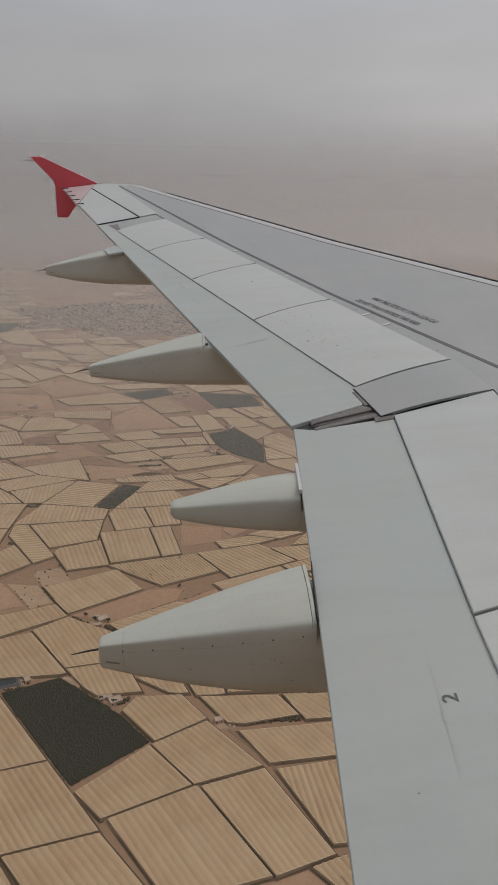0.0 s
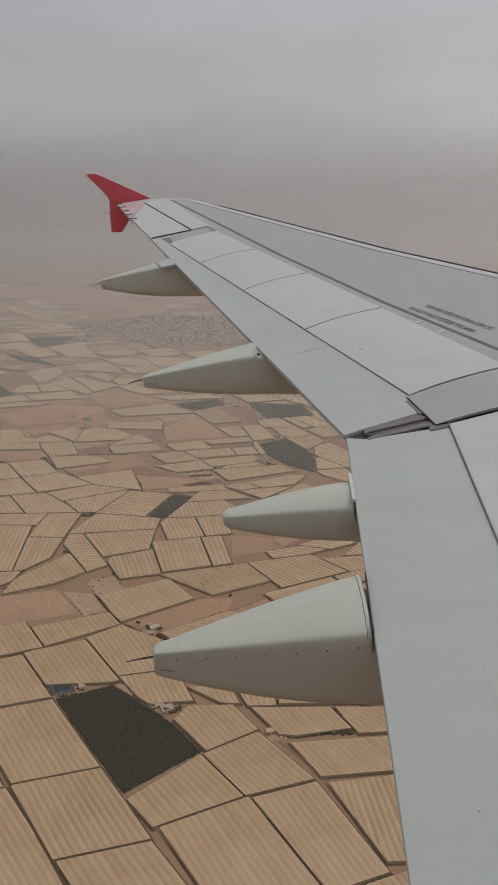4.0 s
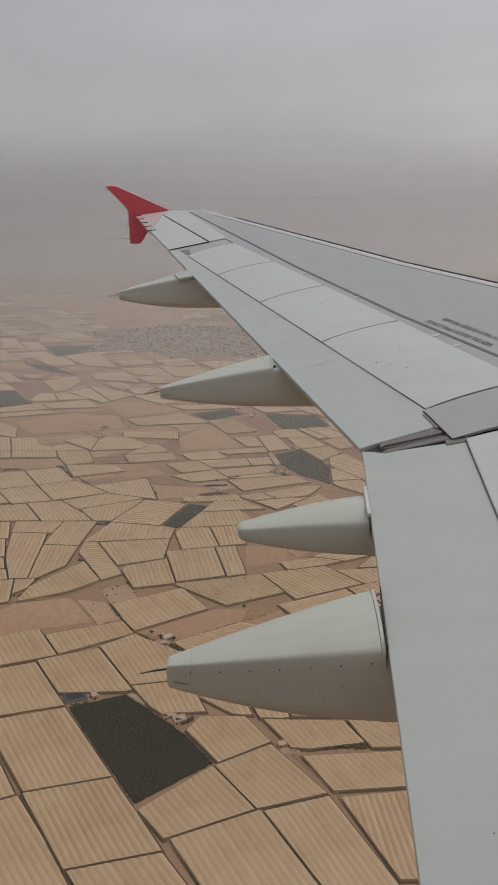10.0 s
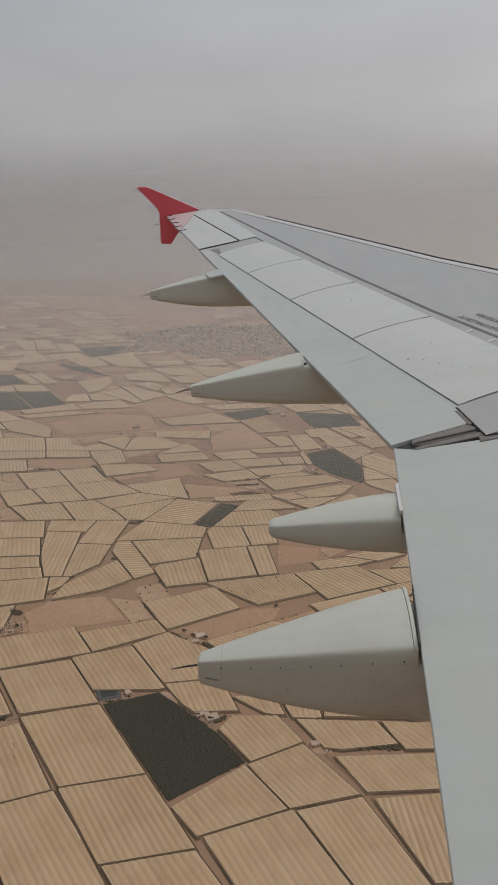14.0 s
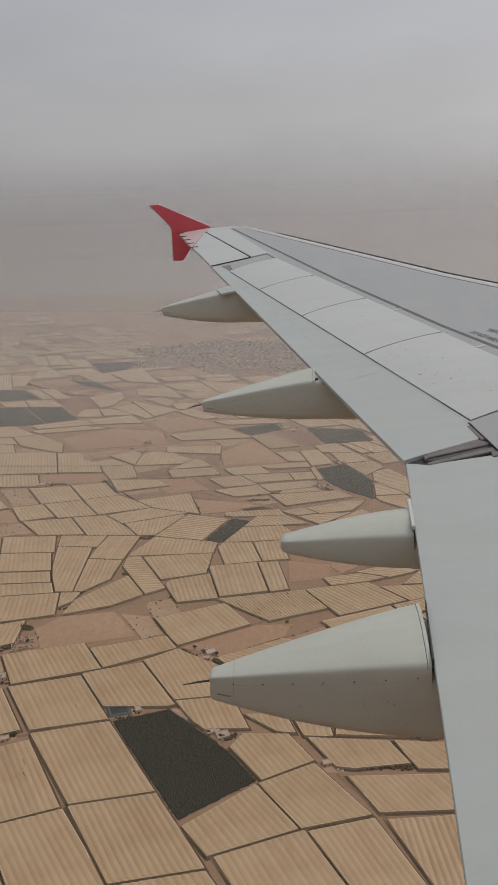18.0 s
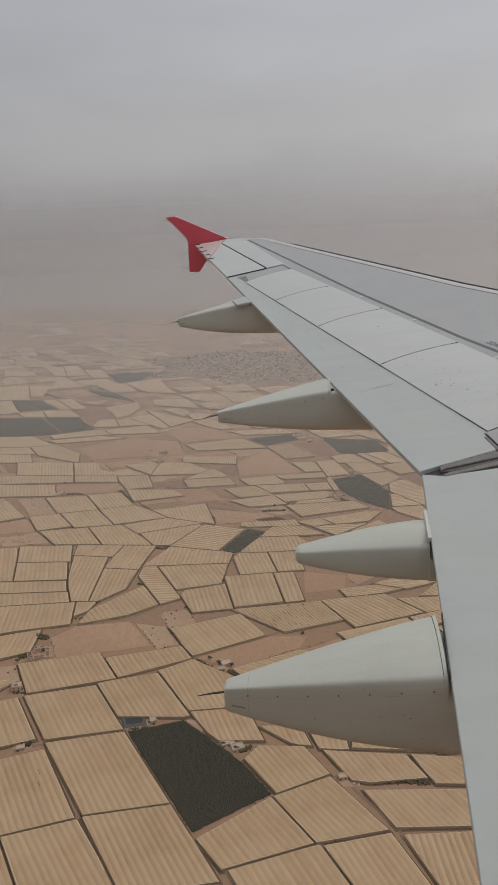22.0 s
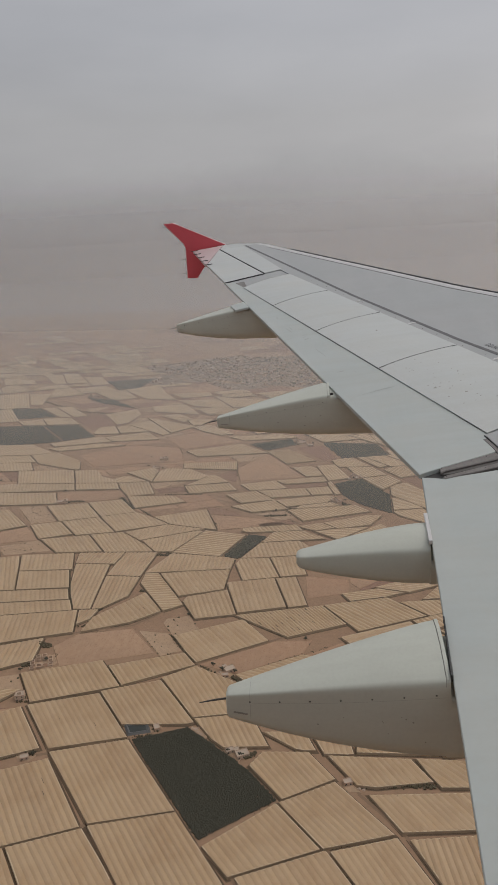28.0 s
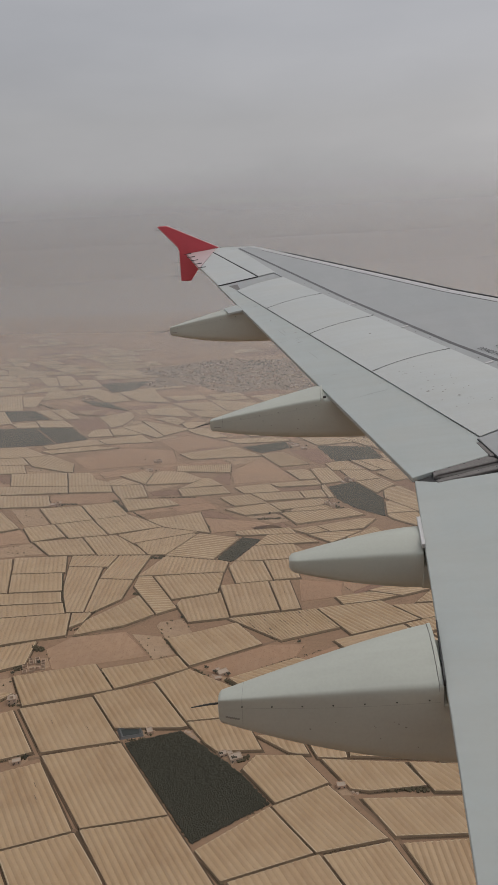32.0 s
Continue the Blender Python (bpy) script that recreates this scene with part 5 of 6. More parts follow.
# the plots laid above fill this piece of the plain
HOME = ccw([(-236, 351), (-1461, 2984), (-548, 2971), (68, 2388), (254, 1271), (147, 369)])


def within(x, y, poly, margin=0.0):
    for j in range(len(poly)):
        (x0, y0), (x1, y1) = poly[j], poly[(j + 1) % len(poly)]
        if ((x1 - x0) * (y - y0) - (y1 - y0) * (x - x0)) / math.hypot(x1 - x0, y1 - y0) < -margin:
            return False
    return True


grown = [inset(p, -2.5) for _, p in plots]
POND = ccw([(-197, 588), (-173, 595), (-166, 578), (-189, 572)])
grown.append(inset(POND, -4))
# farmyards: x, y and the number of houses
FARMS = [(-117, 579, 2), (-84, 552, 4), (-99, 679, 2), (-166, 585, 1), (80, 1333, 4), (-28, 1590, 3), (3, 1561, 2), (44, 1205, 3), (-336, 1418, 1), (-480, 1218, 2), (33, 514, 1), (-318, 631, 1), (-282, 541, 1), (-332, 1478, 2), (-792, 2425, 5), (-420, 1800, 4), (-700, 2150, 4), (-330, 2330, 5), (210, 905, 4), (300, 1500, 4), (-720, 1000, 3), (-900, 1500, 4)]
RUIN = (-324, 697)
for fx, fy, n in FARMS + [(*RUIN, 3)]:
    grown.append([(fx + (15 + 2 * n) * math.cos(a), fy + (10 + 2 * n) * math.sin(a)) for a in [k * math.pi / 3 for k in range(6)]])
# two winding dry ditches, overgrown with scrub
DITCH = []


def ditch(path, half):
    pts = [path(k / 22) for k in range(23)]
    for (x0, y0), (x1, y1) in zip(pts, pts[1:]):
        l = math.hypot(x1 - x0, y1 - y0)
        nx, ny = -(y1 - y0) / l * half, (x1 - x0) / l * half
        ex, ey = (x1 - x0) * 0.06, (y1 - y0) * 0.06
        grown.append(ccw([(x0 + nx - ex, y0 + ny - ey), (x1 + nx + ex, y1 + ny + ey), (x1 - nx + ex, y1 - ny + ey), (x0 - nx - ex, y0 - ny - ey)]))
    DITCH.append((pts, half))


ditch(lambda s: (-1000 + 500 * s, 2150 - 260 * s + 30 * math.sin(7 * s)), 10)
for poly, depth in leaves:
    pieces = [ccw(poly)]
    for h in grown:
        pieces = [q for p in pieces for q in subtract(p, h)]
    for q in pieces:
        x, y = centre(q)
        ext = max(math.hypot(a[0] - b[0], a[1] - b[1]) for a in q for b in q)
        if area(q) < 180 or area(q) / ext < 5:
            continue
        k = kind_of(x, y)
        if within(x, y, HOME) and k != "town":
            if area(q) < 1100 or area(q) / ext < 14:
                continue
            k = "greenhouse" if area(q) > (1600 if x > -20 else 3500) and rg.random() < (0.85 if x > -20 else 0.6) else "scrub" if y < 800 else rg.choice(("bare", "bare", "scrub", "fallow"))
        if rg.random() < 0.28 and len(q) < 6 and area(q) > 3000:
            # one corner cut off
            j = rg.randrange(len(q))
            (ax, ay), (bx, by), (ex, ey) = q[j - 1], q[j], q[(j + 1) % len(q)]
            t0, t1 = rg.uniform(0.15, 0.6), rg.uniform(0.15, 0.6)
            p0, p1 = (bx + (ax - bx) * t0, by + (ay - by) * t0), (bx + (ex - bx) * t1, by + (ey - by) * t1)
            q = q[:j] + [p0, p1] + q[j + 1:]
        if len(pieces) > 1 and area(q) < 1300:
            k = rg.choice(("bare", "fallow", "bare"))
        if k == "greenhouse" and y < 1700 and rg.random() < 0.33 and area(q) > 5000:
            # a stepped plot: two ranges of one row of bays, one shorter than the other
            nx, ny = math.cos(ROW), math.sin(ROW)
            ds = [nx * a + ny * b for a, b in q]
            d = min(ds) + (max(ds) - min(ds)) * rg.uniform(0.3, 0.7)
            a, b = clip(q, nx, ny, d + 0.6), clip(q, -nx, -ny, -d + 0.6)
            ds = [-ny * u + nx * v for u, v in b]
            cut = rg.uniform(7, 20)
            b = clip(b, -ny, nx, min(ds) + cut) if rg.random() < 0.5 else clip(b, ny, -nx, -(max(ds) - cut))
            plots += [(k, c) for c in (a, b) if area(c) > 600]
        else:
            plots.append((k, q))

# trodden dusty yards round the nearer farms
for fx, fy, n in FARMS + [(*RUIN, 5)]:
    if fy < 1000:
        yard = [(fx + (8 + 2.6 * n) * math.cos(a), fy + (6 + 2.2 * n) * math.sin(a)) for a in [k * math.pi / 3 for k in range(6)]]
        for other, q in plots[:LAID]:
            if overlap(yard, inset(q, -1.0)):
                yard = cut_back(yard, inset(q, -1.0))
        if area(yard) > 60:
            field(yard, SCRUB_SOIL, "farmyard", "trodden pale dusty farmyard beside the greenhouses")
towns, SHRUBS = [], []
for n, (kind, poly) in enumerate(plots):
    x, y = centre(poly)
    ang = BAY_WAY[n] if n < LAID else ROW + rg.choice((0, 0, 0, math.pi / 2.45)) + rg.gauss(0, 0.06)
    if area(poly) < 170:
        continue
    for i in range(len(poly)):
        HEDGE.append((poly[i], poly[(i + 1) % len(poly)]))
    if kind in ("greenhouse", "nursery"):
        p = ccw(poly) if n < LAID else inset(ccw(poly), 0.8)
        inside = -0.62 * y - 60 < x < 0.33 * y + 60
        near = inside and y < 1850
        greenhouse(p, ang, near and y < 1200, 4.0 if kind == "nursery" else 5.6 if y < 700 else 6.6 if y < 1500 else 8.0, rg, not near, kind == "nursery")
    elif kind == "orchard":
        orchard(poly, ang, 1.35 if y < 700 else 3.2 if y < 1500 else 4.6, n + 1)
    elif kind == "bare":
        field(poly, BARE, "bare_field", "bare reddish field with a low soil bank")
    elif kind == "scrub":
        field(poly, SCRUB_SOIL, "scrub_land", "pale sandy waste ground dotted with dry shrubs")
        xs, ys = [p[0] for p in poly], [p[1] for p in poly]
        for _ in range(int(area(poly) / 130)):
            px, py = rg.uniform(min(xs), max(xs)), rg.uniform(min(ys), max(ys))
            if within(px, py, poly):
                SHRUBS.append((px, py, 0, rg.uniform(1.2, 3.4), rg.uniform(0.8, 2.0)))
    elif kind == "fallow":
        ob = field(poly, PLOUGH, "ploughed_field", "dark brown ploughed field")
        if y < 1500:
            furrows(poly, ang, ob, rg)
    elif kind == "town":
        towns.append(poly)
        xs, ys = [p[0] for p in poly], [p[1] for p in poly]
        for _ in range(int(area(poly) / 330)):
            px, py = rg.uniform(min(xs), max(xs)), rg.uniform(min(ys), max(ys))
            if within(px, py, poly):
                SHRUBS.append((px, py, 0, rg.uniform(3, 8), rg.uniform(2.5, 5.0)))
        field(poly, TOWN_DUST, "open_ground", "dusty open ground between town houses")

far_roofs = part("distant_greenhouses", FAR_V, FAR_F, COVER)
tagged(far_roofs, "distant tan greenhouse roofs fading into haze", "greenhouse", kind="stuff")

# pale dusty tracks down the wider lanes
rs = random.Random(17)
for (x0, y0), (x1, y1), depth, w in CHORDS:
    if any(within(x0 + (x1 - x0) * k / 12, y0 + (y1 - y0) * k / 12, HOME) for k in range(13)):
        continue
    if depth > 9 or min(y0, y1) > 2300 or rs.random() < 0.25 or math.hypot(x1 - x0, y1 - y0) < 60:
        continue
    n = max(3, int(math.hypot(x1 - x0, y1 - y0) / 25))
    dx, dy = (x1 - x0) / n, (y1 - y0) / n
    l = math.hypot(dx, dy)
    half = min(w * 0.75, rs.uniform(1.0, 2.0))
    v = []
    for i in range(n + 1):
        o = rs.gauss(0, 0.35)
        for sgn in (-1, 1):
            k = sgn * half * rs.uniform(0.8, 1.2) + o
            v.append((x0 + dx * i - dy / l * k, y0 + dy * i + dx / l * k, 0.03))
    track = part("farm_track", v, [[2 * i + 1, 2 * i, 2 * i + 2, 2 * i + 3] for i in range(n)], TRACK)
    tagged(track, "pale dusty farm track between plots", "track", kind="structure")

def lane(points, half):
    """A winding dusty track through the given points."""
    v = []
    for (x0, y0), (x1, y1) in zip(points, points[1:]):
        n = max(2, int(math.hypot(x1 - x0, y1 - y0) / 20))
        l = math.hypot(x1 - x0, y1 - y0)
        for i in range(n + 1):
            o = rs.gauss(0, 0.4)
            for sgn in (-1, 1):
                k = sgn * half * rs.uniform(0.8, 1.2) + o
                v.append((x0 + (x1 - x0) * i / n - (y1 - y0) / l * k, y0 + (y1 - y0) * i / n + (x1 - x0) / l * k, 0.12))
    f = [[2 * i + 1, 2 * i, 2 * i + 2, 2 * i + 3] for i in range(len(v) // 2 - 1)]
    tagged(part("farm_track", v, f, TRACK), "pale dusty farm track between plots", "track", kind="structure")


lane([(-588, 1203), (-504, 1215), (-357, 1242), (-177, 1222), (-67, 1155), (18, 1062)], 1.6)
lane([(-279, 1838), (-289, 1653), (-315, 1526), (-306, 1430), (-300, 1240)], 1.6)
lane([(-477, 990), (-377, 996), (-243, 992)], 1.6)
lane([(-368, 727), (-327, 754), (-235, 778), (-200, 813)], 1.6)
lane([(-275, 683), (-134, 698), (-19, 765)], 1.6)
lane([(-303, 617), (-261, 547), (-196, 462), (-144, 388)], 1.6)
lane([(-105, 450), (-68, 417), (-36, 378)], 1.6)
lane([(-288, 536), (-186, 570)], 1.6)
lane([(-202, 460), (-122, 479)], 1.6)
lane([(10, 562), (37, 505), (72, 462), (102, 402)], 1.6)
lane([(-34, 491), (8, 445), (47, 390)], 1.6)
lane([(-513, 1451), (-458, 1536), (-312, 1618), (-148, 1656)], 1.6)
lane([(-390, 2414), (-235, 2262), (-157, 1979)], 1.6)

# shrubs along the lanes and over open ground
rs = random.Random(3)
spots = SHRUBS
# overgrown lanes and thickets: two ends and half the width
HEDGEROWS = []


def hedgerow(x0, y0, x1, y1, half):
    HEDGEROWS.append((x0, y0, x1, y1, half))


hedgerow(-488, 1217, -437, 1220, 3.5)
hedgerow(-371, 1239, -332, 1180, 4.5)
hedgerow(-373, 936, -331, 821, 2.5)
hedgerow(-188, 857, -128, 878, 3.0)
hedgerow(-133, 914, -128, 880, 3.0)
hedgerow(39, 516, 105, 516, 4.0)
hedgerow(-123, 971, -125, 940, 2.5)
hedgerow(-247, 871, -240, 868, 4.0)
hedgerow(-295, 818, -286, 818, 4.0)
hedgerow(-311, 773, -248, 787, 1.6)
hedgerow(-349, 735, -325, 728, 7.0)
hedgerow(-345, 687, -336, 694, 6.0)
hedgerow(-329, 634, -318, 626, 5.0)
hedgerow(-285, 542, -275, 545, 3.5)
hedgerow(-68, 545, -58, 553, 4.0)
hedgerow(-167, 591, -161, 579, 3.0)
hedgerow(-187, 569, -163, 575, 1.5)
hedgerow(36, 1225, 65, 1182, 6.0)
hedgerow(-182, 757, -139, 702, 1.8)
hedgerow(-242, 690, -219, 656, 1.8)
hedgerow(-135, 694, -113, 673, 2.5)
hedgerow(-94, 673, -82, 660, 3.5)
hedgerow(-258, 1001, -224, 991, 2.0)
hedgerow(-245, 985, -227, 985, 4.0)
hedgerow(-565, 1202, -491, 1211, 2.0)
hedgerow(-328, 1186, -261, 1114, 1.6)
hedgerow(-108, 1162, -26, 1176, 3.0)
hedgerow(-86, 1141, -46, 1144, 4.0)
hedgerow(-256, 1303, -242, 1264, 2.0)
hedgerow(-386, 1152, -334, 1079, 1.6)
hedgerow(-431, 1212, -381, 1142, 1.6)
hedgerow(-408, 1066, -339, 1000, 1.8)
hedgerow(-324, 622, -309, 623, 2.0)
hedgerow(-287, 1254, -214, 1251, 1.5)
for x0, y0, x1, y1, half in HEDGEROWS:
    l = math.hypot(x1 - x0, y1 - y0) + half
    for _ in range(int(l * half * 0.55) + 4):
        t, o, z = rs.random(), rs.gauss(0, 0.5) * half, rs.uniform(1.1, 2.2 + 0.3 * half)
        spots.append((x0 + (x1 - x0) * t - (y1 - y0) / l * o, y0 + (y1 - y0) * t + (x1 - x0) / l * o, 0, z, z * rs.uniform(0.5, 0.9)))
for (x0, y0), (x1, y1) in HEDGE:
    l = math.hypot(x1 - x0, y1 - y0)
    if y0 > 2300 or l < 12:
        continue
    # most lanes are clean; some are lined with low weeds, in runs
    if rs.random() < (0.25 if y0 < 620 else 0.5):
        a = rs.random() * 0.7
        b = min(1.0, a + rs.uniform(0.15, 0.8))
        for _ in range(int(l * (b - a) * rs.uniform(0.5, 1.3))):
            t = rs.uniform(a, b)
            s = rs.uniform(0.5, 1.5)
            spots.append((x0 + (x1 - x0) * t + rs.gauss(0, 0.8), y0 + (y1 - y0) * t + rs.gauss(0, 0.8), 0, s, s * rs.uniform(0.5, 0.9)))
for pts, half in DITCH:
    for (x0, y0), (x1, y1) in zip(pts, pts[1:]):
        for _ in range(int(math.hypot(x1 - x0, y1 - y0) * half * 0.075)):
            t = rs.random()
            z = rs.uniform(1.2, 4.2)
            spots.append((x0 + (x1 - x0) * t + rs.gauss(0, half * 0.4), y0 + (y1 - y0) * t + rs.gauss(0, half * 0.4), 0, z, z * rs.uniform(0.5, 0.9)))
clumps("scrub", spots, SHRUB, "dusty dark shrubs along the lanes between plots", "shrub", 7)


# ---- houses ----
def house(name, blocks, label, plain=False):
    """Flat-roofed house of plastered blocks: x, y, width, depth, height each."""
    root = new(name)
    tagged(root, label, "house", "houses on the plain")
    for i, (x, y, w, d, h) in enumerate(blocks):
        v = [(x, y, 0), (x + w, y, 0), (x + w, y + d, 0), (x, y + d, 0)]
        o = [(a, b, h + 0.7) for a, b, _ in v]
        q = [(x + 0.35, y + 0.35), (x + w - 0.35, y + 0.35), (x + w - 0.35, y + d - 0.35), (x + 0.35, y + d - 0.35)]
        v = v + o + [(a, b, h + 0.7) for a, b in q] + [(a, b, h) for a, b in q]
        f = []
        for r in range(3):
            for k in range(4):
                j = (k + 1) % 4
                f.append([r * 4 + k, r * 4 + j, r * 4 + 4 + j, r * 4 + 4 + k])
        wall = part("wall", v, f, HOUSE, root)
        part("roof", [(a, b, h + 0.05) for a, b in q], [[0, 1, 2, 3]], HOUSE_ROOF, root)
        n = 1 if plain else max(1, int(w // 4))
        for k in range(n):
            cx = x + w * (k + 0.5) / n
            for lev in range(1 if plain else max(1, int(h // 3))):
                z = 1.1 + 3 * lev
                wv = [(cx - 0.6, y - 0.06, z), (cx + 0.6, y - 0.06, z), (cx + 0.6, y - 0.06, z + 1.3), (cx - 0.6, y - 0.06, z + 1.3)]
                wv += [(a, y + 0.1, c) for a, _, c in wv]
                part("window", wv, [[0, 1, 2, 3], [0, 4, 5, 1], [1, 5, 6, 2], [2, 6, 7, 3], [3, 7, 4, 0]], OPENING, wall)
        if i == 0 and not plain:
            cx = x + w * 0.12
            dv = [(cx - 0.6, y - 0.05, 0.02), (cx + 0.6, y - 0.05, 0.02), (cx + 0.6, y - 0.05, 2.2), (cx - 0.6, y - 0.05, 2.2)]
            dv += [(a, y + 0.1, c) for a, _, c in dv]
            part("door", dv, [[0, 1, 2, 3], [0, 4, 5, 1], [1, 5, 6, 2], [2, 6, 7, 3], [3, 7, 4, 0]], WOOD, root)
    return root


HOUSES = [
    house("house", [(-6, -5, 12, 9, 3.4), (-6, 4.1, 5, 5, 3.2)], "flat-roofed ochre plastered farmhouse"),
    house("house", [(-8, -7, 6, 14, 3.4), (-1.9, 2, 10, 5, 3.3), (3.5, -7, 4.6, 8.9, 3.0)], "flat-roofed plastered house round a courtyard"),
    house("house", [(-5, -4.5, 10, 9, 6.4), (-2, -2, 4, 3.5, 8.6)], "two-storey pale plastered house with a stair hut"),
    house("house", [(-4, -3, 8, 6, 3.0)], "small flat-roofed plastered outbuilding"),
    house("house", [(-6, -5, 12, 10, 3.6)], "flat-roofed pale town house in haze", True),
    house("house", [(-5, -5, 10, 10, 6.8)], "two-storey flat-roofed town house in haze", True),
]
placed = [False] * len(HOUSES)


def put_house(k, x, y, turn, s=1.0):
    m = Matrix.Translation((x, y, 0)) @ Matrix.Rotation(radians(turn), 4, "Z")
    if not placed[k]:
        placed[k] = True
        HOUSES[k].matrix_basis = m
        return HOUSES[k]
    return copy_thing(HOUSES[k], m)


def roofless_compound(x, y, turn):
    """Rooms round a yard whose roofs are gone, each ring of walls a part."""
    root = new("farm_ruin")
    tagged(root, "roofless pale plastered farm compound with open rooms", "ruin")
    r = random.Random(4)
    for i in range(4):
        for j in range(4):
            if (i, j) in ((1, 1), (2, 1), (3, 3), (0, 3)):
                continue
            w, d, h = r.uniform(4.5, 6.5), r.uniform(4.5, 6.5), r.uniform(2.0, 3.2)
            a, b = i * 7.0 - 14 + r.uniform(-0.5, 0.5), j * 7.0 - 14 + r.uniform(-0.5, 0.5)
            rings = [[(a + e, b + e, z), (a + w - e, b + e, z), (a + w - e, b + d - e, z), (a + e, b + d - e, z)] for e, z in ((0, 0), (0, h), (0.5, h), (0.5, 0.1))]
            v = [p for ring in rings for p in ring]
            f = [[q * 4 + k, q * 4 + (k + 1) % 4, q * 4 + 4 + (k + 1) % 4, q * 4 + 4 + k] for q in range(3) for k in range(4)]
            part("room_wall", v, f, HOUSE, root)
    root.matrix_basis = Matrix.Translation((x, y, 0)) @ Matrix.Rotation(radians(turn), 4, "Z")


roofless_compound(*RUIN, 20)
rs = random.Random(21)
yards = [RUIN]
for fx, fy, n in FARMS:
    set_down = 0
    for _ in range(14 * n):
        x, y = fx + rs.uniform(-1, 1) * (3 + 2.5 * n), fy + rs.uniform(-1, 1) * (2 + 2.2 * n)
        if set_down == n + 1 or any(math.hypot(x - a, y - b) < 10 for a, b in yards) or within(x, y, POND, 6.0):
            continue
        if any(within(x, y, p, 4.0) for k, p in plots[:LAID] if k not in ("scrub", "bare")):
            continue
        put_house(rs.choice((0, 2, 3, 3, 3)) if fy < 900 else rs.choice((0, 1, 2, 3)), x, y, 18 + rs.choice((0, 90)) + rs.gauss(0, 6))
        yards.append((x, y))
        set_down += 1
HEAP = material("rubble_and_sacks", (0.40, 0.30, 0.23), 0.95, obj_random=0.8, tint=(0.26, 0.16, 0.115), var=[(0.5, 0.5, (0.30, 0.22, 0.165)), (2.0, 0.4, (0.50, 0.42, 0.34))], spec=0.1)
for fx, fy, n in FARMS:
    if fy > 900:
        continue
    for _ in range(7 * n):
        x, y = fx + rs.gauss(0, 3 + 1.8 * n), fy + rs.gauss(0, 2 + 1.5 * n)
        if any(within(x, y, p, 1.5) for k, p in plots[:LAID] if k not in ("scrub", "bare")) or any(math.hypot(x - a, y - b) < 8 for a, b in yards):
            continue
        k, r, h = rs.choice((5, 6, 7)), rs.uniform(1.0, 2.6), rs.uniform(0.4, 1.3)
        base = [(r * rs.uniform(0.7, 1.3) * math.cos(6.283 * i / k), r * rs.uniform(0.7, 1.3) * math.sin(6.283 * i / k)) for i in range(k)]
        v = [(a, b, 0) for a, b in base] + [(a * 0.6 + 0.2 * r * rs.uniform(-1, 1), b * 0.6, h * rs.uniform(0.7, 1.0)) for a, b in base]
        heap = part("rubble_heap", v, [[i, (i + 1) % k, k + (i + 1) % k, k + i] for i in range(k)] + [list(range(k, 2 * k))], HEAP)
        heap.location = (x, y, 0)
        tagged(heap, "heap of ochre rubble in a farmyard", "rubble heap", "heaps in the farmyards")
far_v, far_f, shown = [], [], 0
for poly in towns:
    xs, ys = [p[0] for p in poly], [p[1] for p in poly]
    n = int(area(poly) * rs.choice((0.3, 0.7, 1.0, 1.3)) / (620 if centre(poly)[1] < 2800 else 1100))
    ax, ay = centre(poly)
    for _ in range(n):
        x, y = rs.uniform(min(xs), max(xs)), rs.uniform(min(ys), max(ys))
        if not all((poly[(j + 1) % len(poly)][0] - poly[j][0]) * (y - poly[j][1]) - (poly[(j + 1) % len(poly)][1] - poly[j][1]) * (x - poly[j][0]) > 0 for j in range(len(poly))):
            continue
        if rs.random() < 0.25:
            yards.append((x, y))
            continue
        if shown < 230 and y < 2720 and -650 < x < 260:
            shown += 1
            put_house(rs.choice((4, 4, 5)), x, y, 25 + rs.choice((0, 90)) + rs.gauss(0, 10))
        else:
            w, d, h, a = rs.uniform(6, 15), rs.uniform(6, 12), rs.choice((3.5, 3.5, 6.5, 9)), rs.uniform(0, 3)
            c, e = math.cos(a), math.sin(a)
            k = len(far_v)
            base = [(x + c * u - e * v, y + e * u + c * v) for u, v in ((-w / 2, -d / 2), (w / 2, -d / 2), (w / 2, d / 2), (-w / 2, d / 2))]
            far_v += [(p, q, 0) for p, q in base] + [(p, q, h) for p, q in base]
            far_f += [[k, k + 1, k + 5, k + 4], [k + 1, k + 2, k + 6, k + 5], [k + 2, k + 3, k + 7, k + 6], [k + 3, k, k + 4, k + 7], [k + 4, k + 5, k + 6, k + 7]]
if far_f:
    tagged(part("distant_houses", far_v, far_f, HOUSE), "distant flat-roofed town houses in haze", "house", kind="stuff")

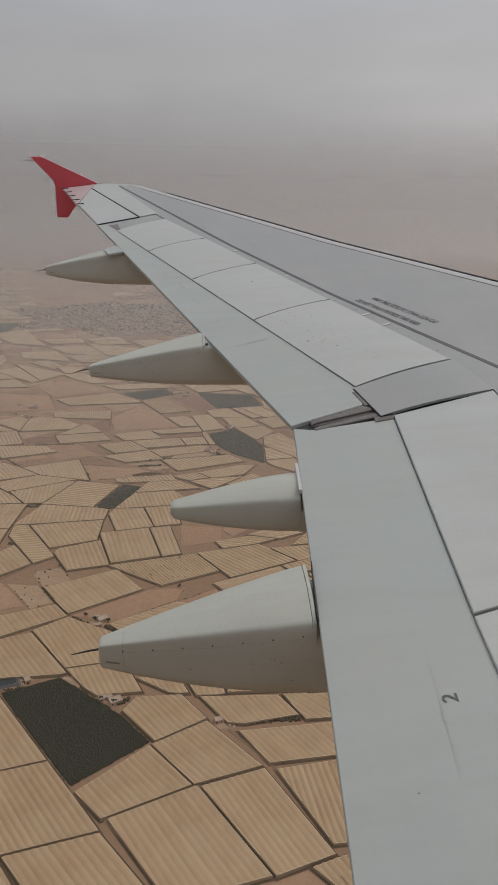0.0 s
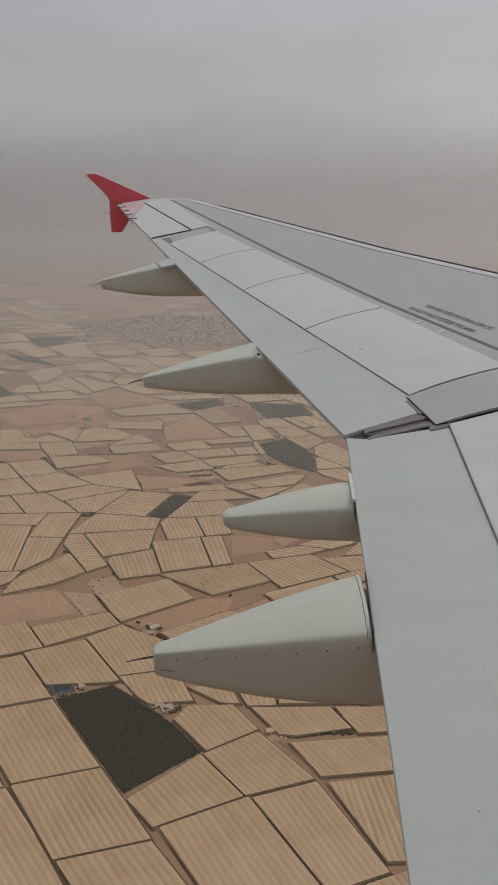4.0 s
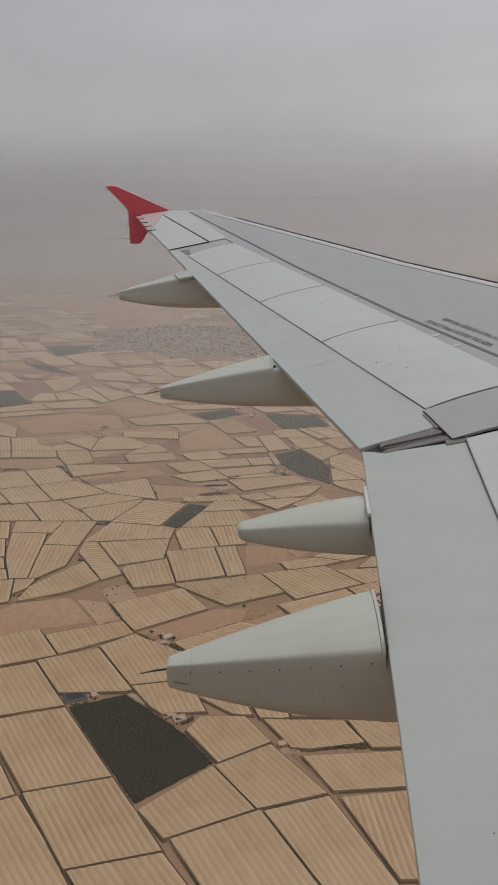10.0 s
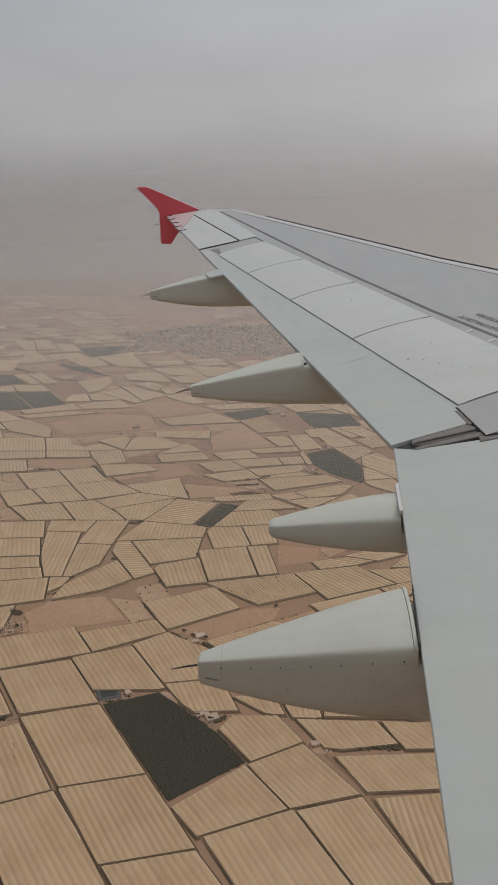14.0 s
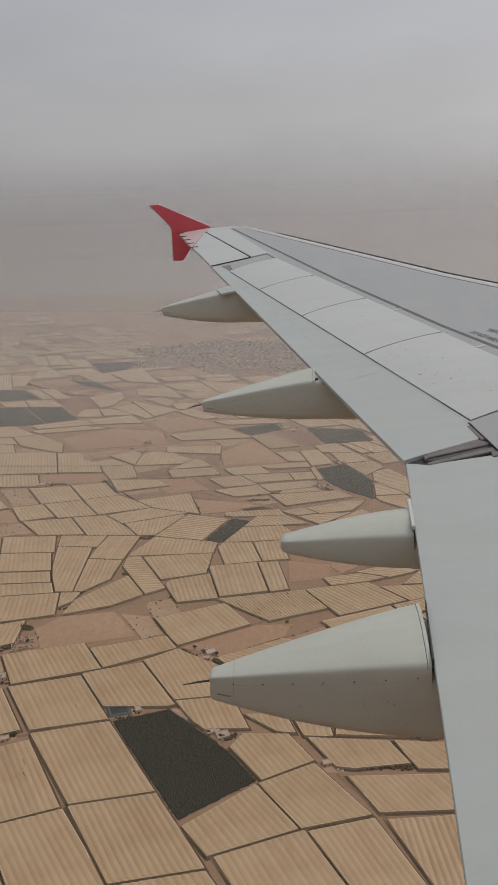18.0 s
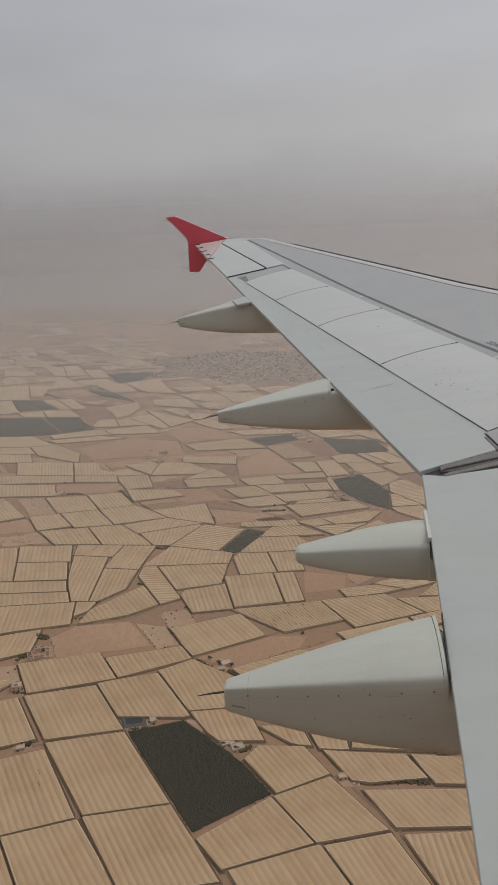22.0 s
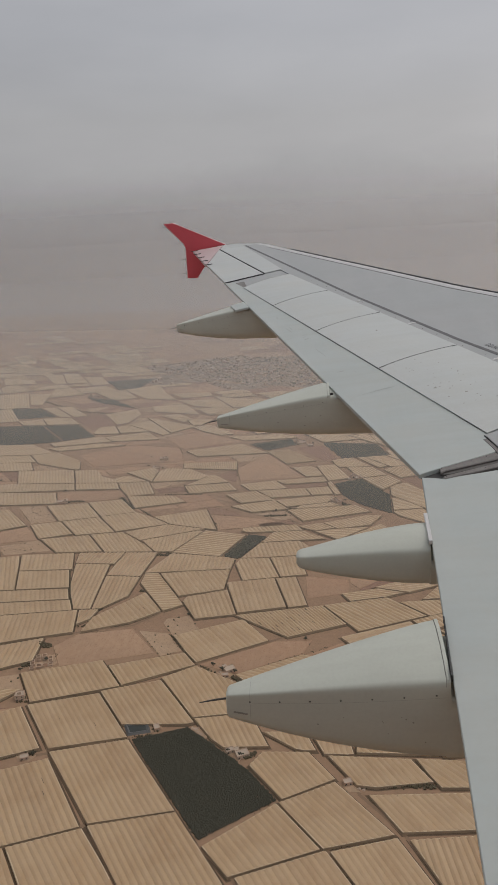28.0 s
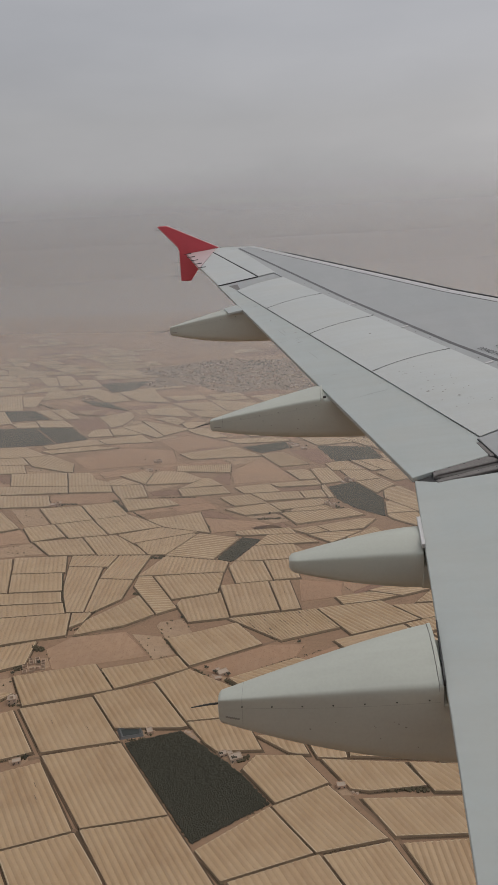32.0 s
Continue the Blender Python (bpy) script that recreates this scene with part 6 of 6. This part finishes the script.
# ---- trees round the yards ----
def tree(seed):
    r = random.Random(seed)
    root = new("tree")
    tagged(root, "dusty dark green broadleaf tree", "tree", "trees among the plots")
    h = r.uniform(2.0, 2.8)
    tube("trunk", [(0, 0, -0.1), (0.05, 0, h * 0.5), (0.1, 0.05, h)], [0.22, 0.17, 0.12], BARK, root, sides=7)
    spots = []
    for i in range(4):
        a = i * 1.57 + r.uniform(-0.3, 0.3)
        q = (1.3 * math.cos(a), 1.3 * math.sin(a), h + r.uniform(0.4, 1.3))
        tube("limb", [(0.1, 0.05, h * 0.9), tuple(c * 0.6 for c in q[:2]) + (h + 0.35,), q], [0.09, 0.06, 0.03], BARK, root, sides=5)
        for _ in range(6):
            spots.append((q[0] + r.gauss(0, 0.55), q[1] + r.gauss(0, 0.55), q[2] - 0.6 + r.gauss(0, 0.45), r.uniform(0.9, 1.8), r.uniform(0.8, 1.5)))
    clumps("crown", spots, LEAF, "", "", seed, parent=root)
    return root


TREES = [tree(s) for s in (1, 2, 3)]
first = [True] * 3
spread = []
for x, y in yards:
    for _ in range(rs.choice((0, 1, 1, 2)) if y < 1900 else rs.choice((0, 1, 2))):
        spread.append((x + rs.gauss(0, 11), y + rs.gauss(0, 9)))
for (x0, y0), (x1, y1) in HEDGE:
    if y0 < 1400 and rs.random() < 0.10:
        t = rs.random()
        spread.append((x0 + (x1 - x0) * t, y0 + (y1 - y0) * t))
spread = [(x, y) for x, y in spread if not any(within(x, y, p, 1.5) for k, p in plots if k not in ("town", "bare", "scrub"))]
for x, y in spread[:220]:
    k = rs.randrange(3)
    m = Matrix.Translation((x, y, 0)) @ Matrix.Rotation(rs.uniform(0, 6.28), 4, "Z")
    if first[k]:
        first[k] = False
        TREES[k].matrix_basis = m
    else:
        copy_thing(TREES[k], m)

# ---- reservoir ----
pond = new("reservoir")
tagged(pond, "small dark lined irrigation reservoir beside the orchard", "reservoir")
o, i1, i2 = POND, inset(POND, 2.0), inset(POND, 5.0)
v = [(x, y, 0.0) for x, y in o] + [(x, y, 2.0) for x, y in i1] + [(x, y, 0.3) for x, y in i2]
part("bank", v, [[r * 4 + k, r * 4 + (k + 1) % 4, r * 4 + 4 + (k + 1) % 4, r * 4 + 4 + k] for r in range(2) for k in range(4)], LINER, pond)
part("water", [(x, y, 1.0) for x, y in inset(POND, 3.8)], [[0, 1, 2, 3]], WATER, pond)

# ---- dusty air, as upright sheets with its brightness in their colour ----
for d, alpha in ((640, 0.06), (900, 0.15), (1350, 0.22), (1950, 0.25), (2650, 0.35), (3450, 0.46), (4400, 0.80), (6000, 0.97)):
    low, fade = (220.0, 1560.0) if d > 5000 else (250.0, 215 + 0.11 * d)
    haze = part("haze_bank", [(-6500, 0, -1), (6500, 0, -1), (6500, 0, 1900), (-6500, 0, 1900)], [[0, 1, 2, 3]], haze_material("painted_haze", alpha, low, fade, 190.0 if d < 4000 else 130.0 if d < 5000 else 60.0, d))
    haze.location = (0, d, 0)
    tagged(haze, "thin sheet of brownish haze with painted brightness over the plain", "haze", kind="structure")
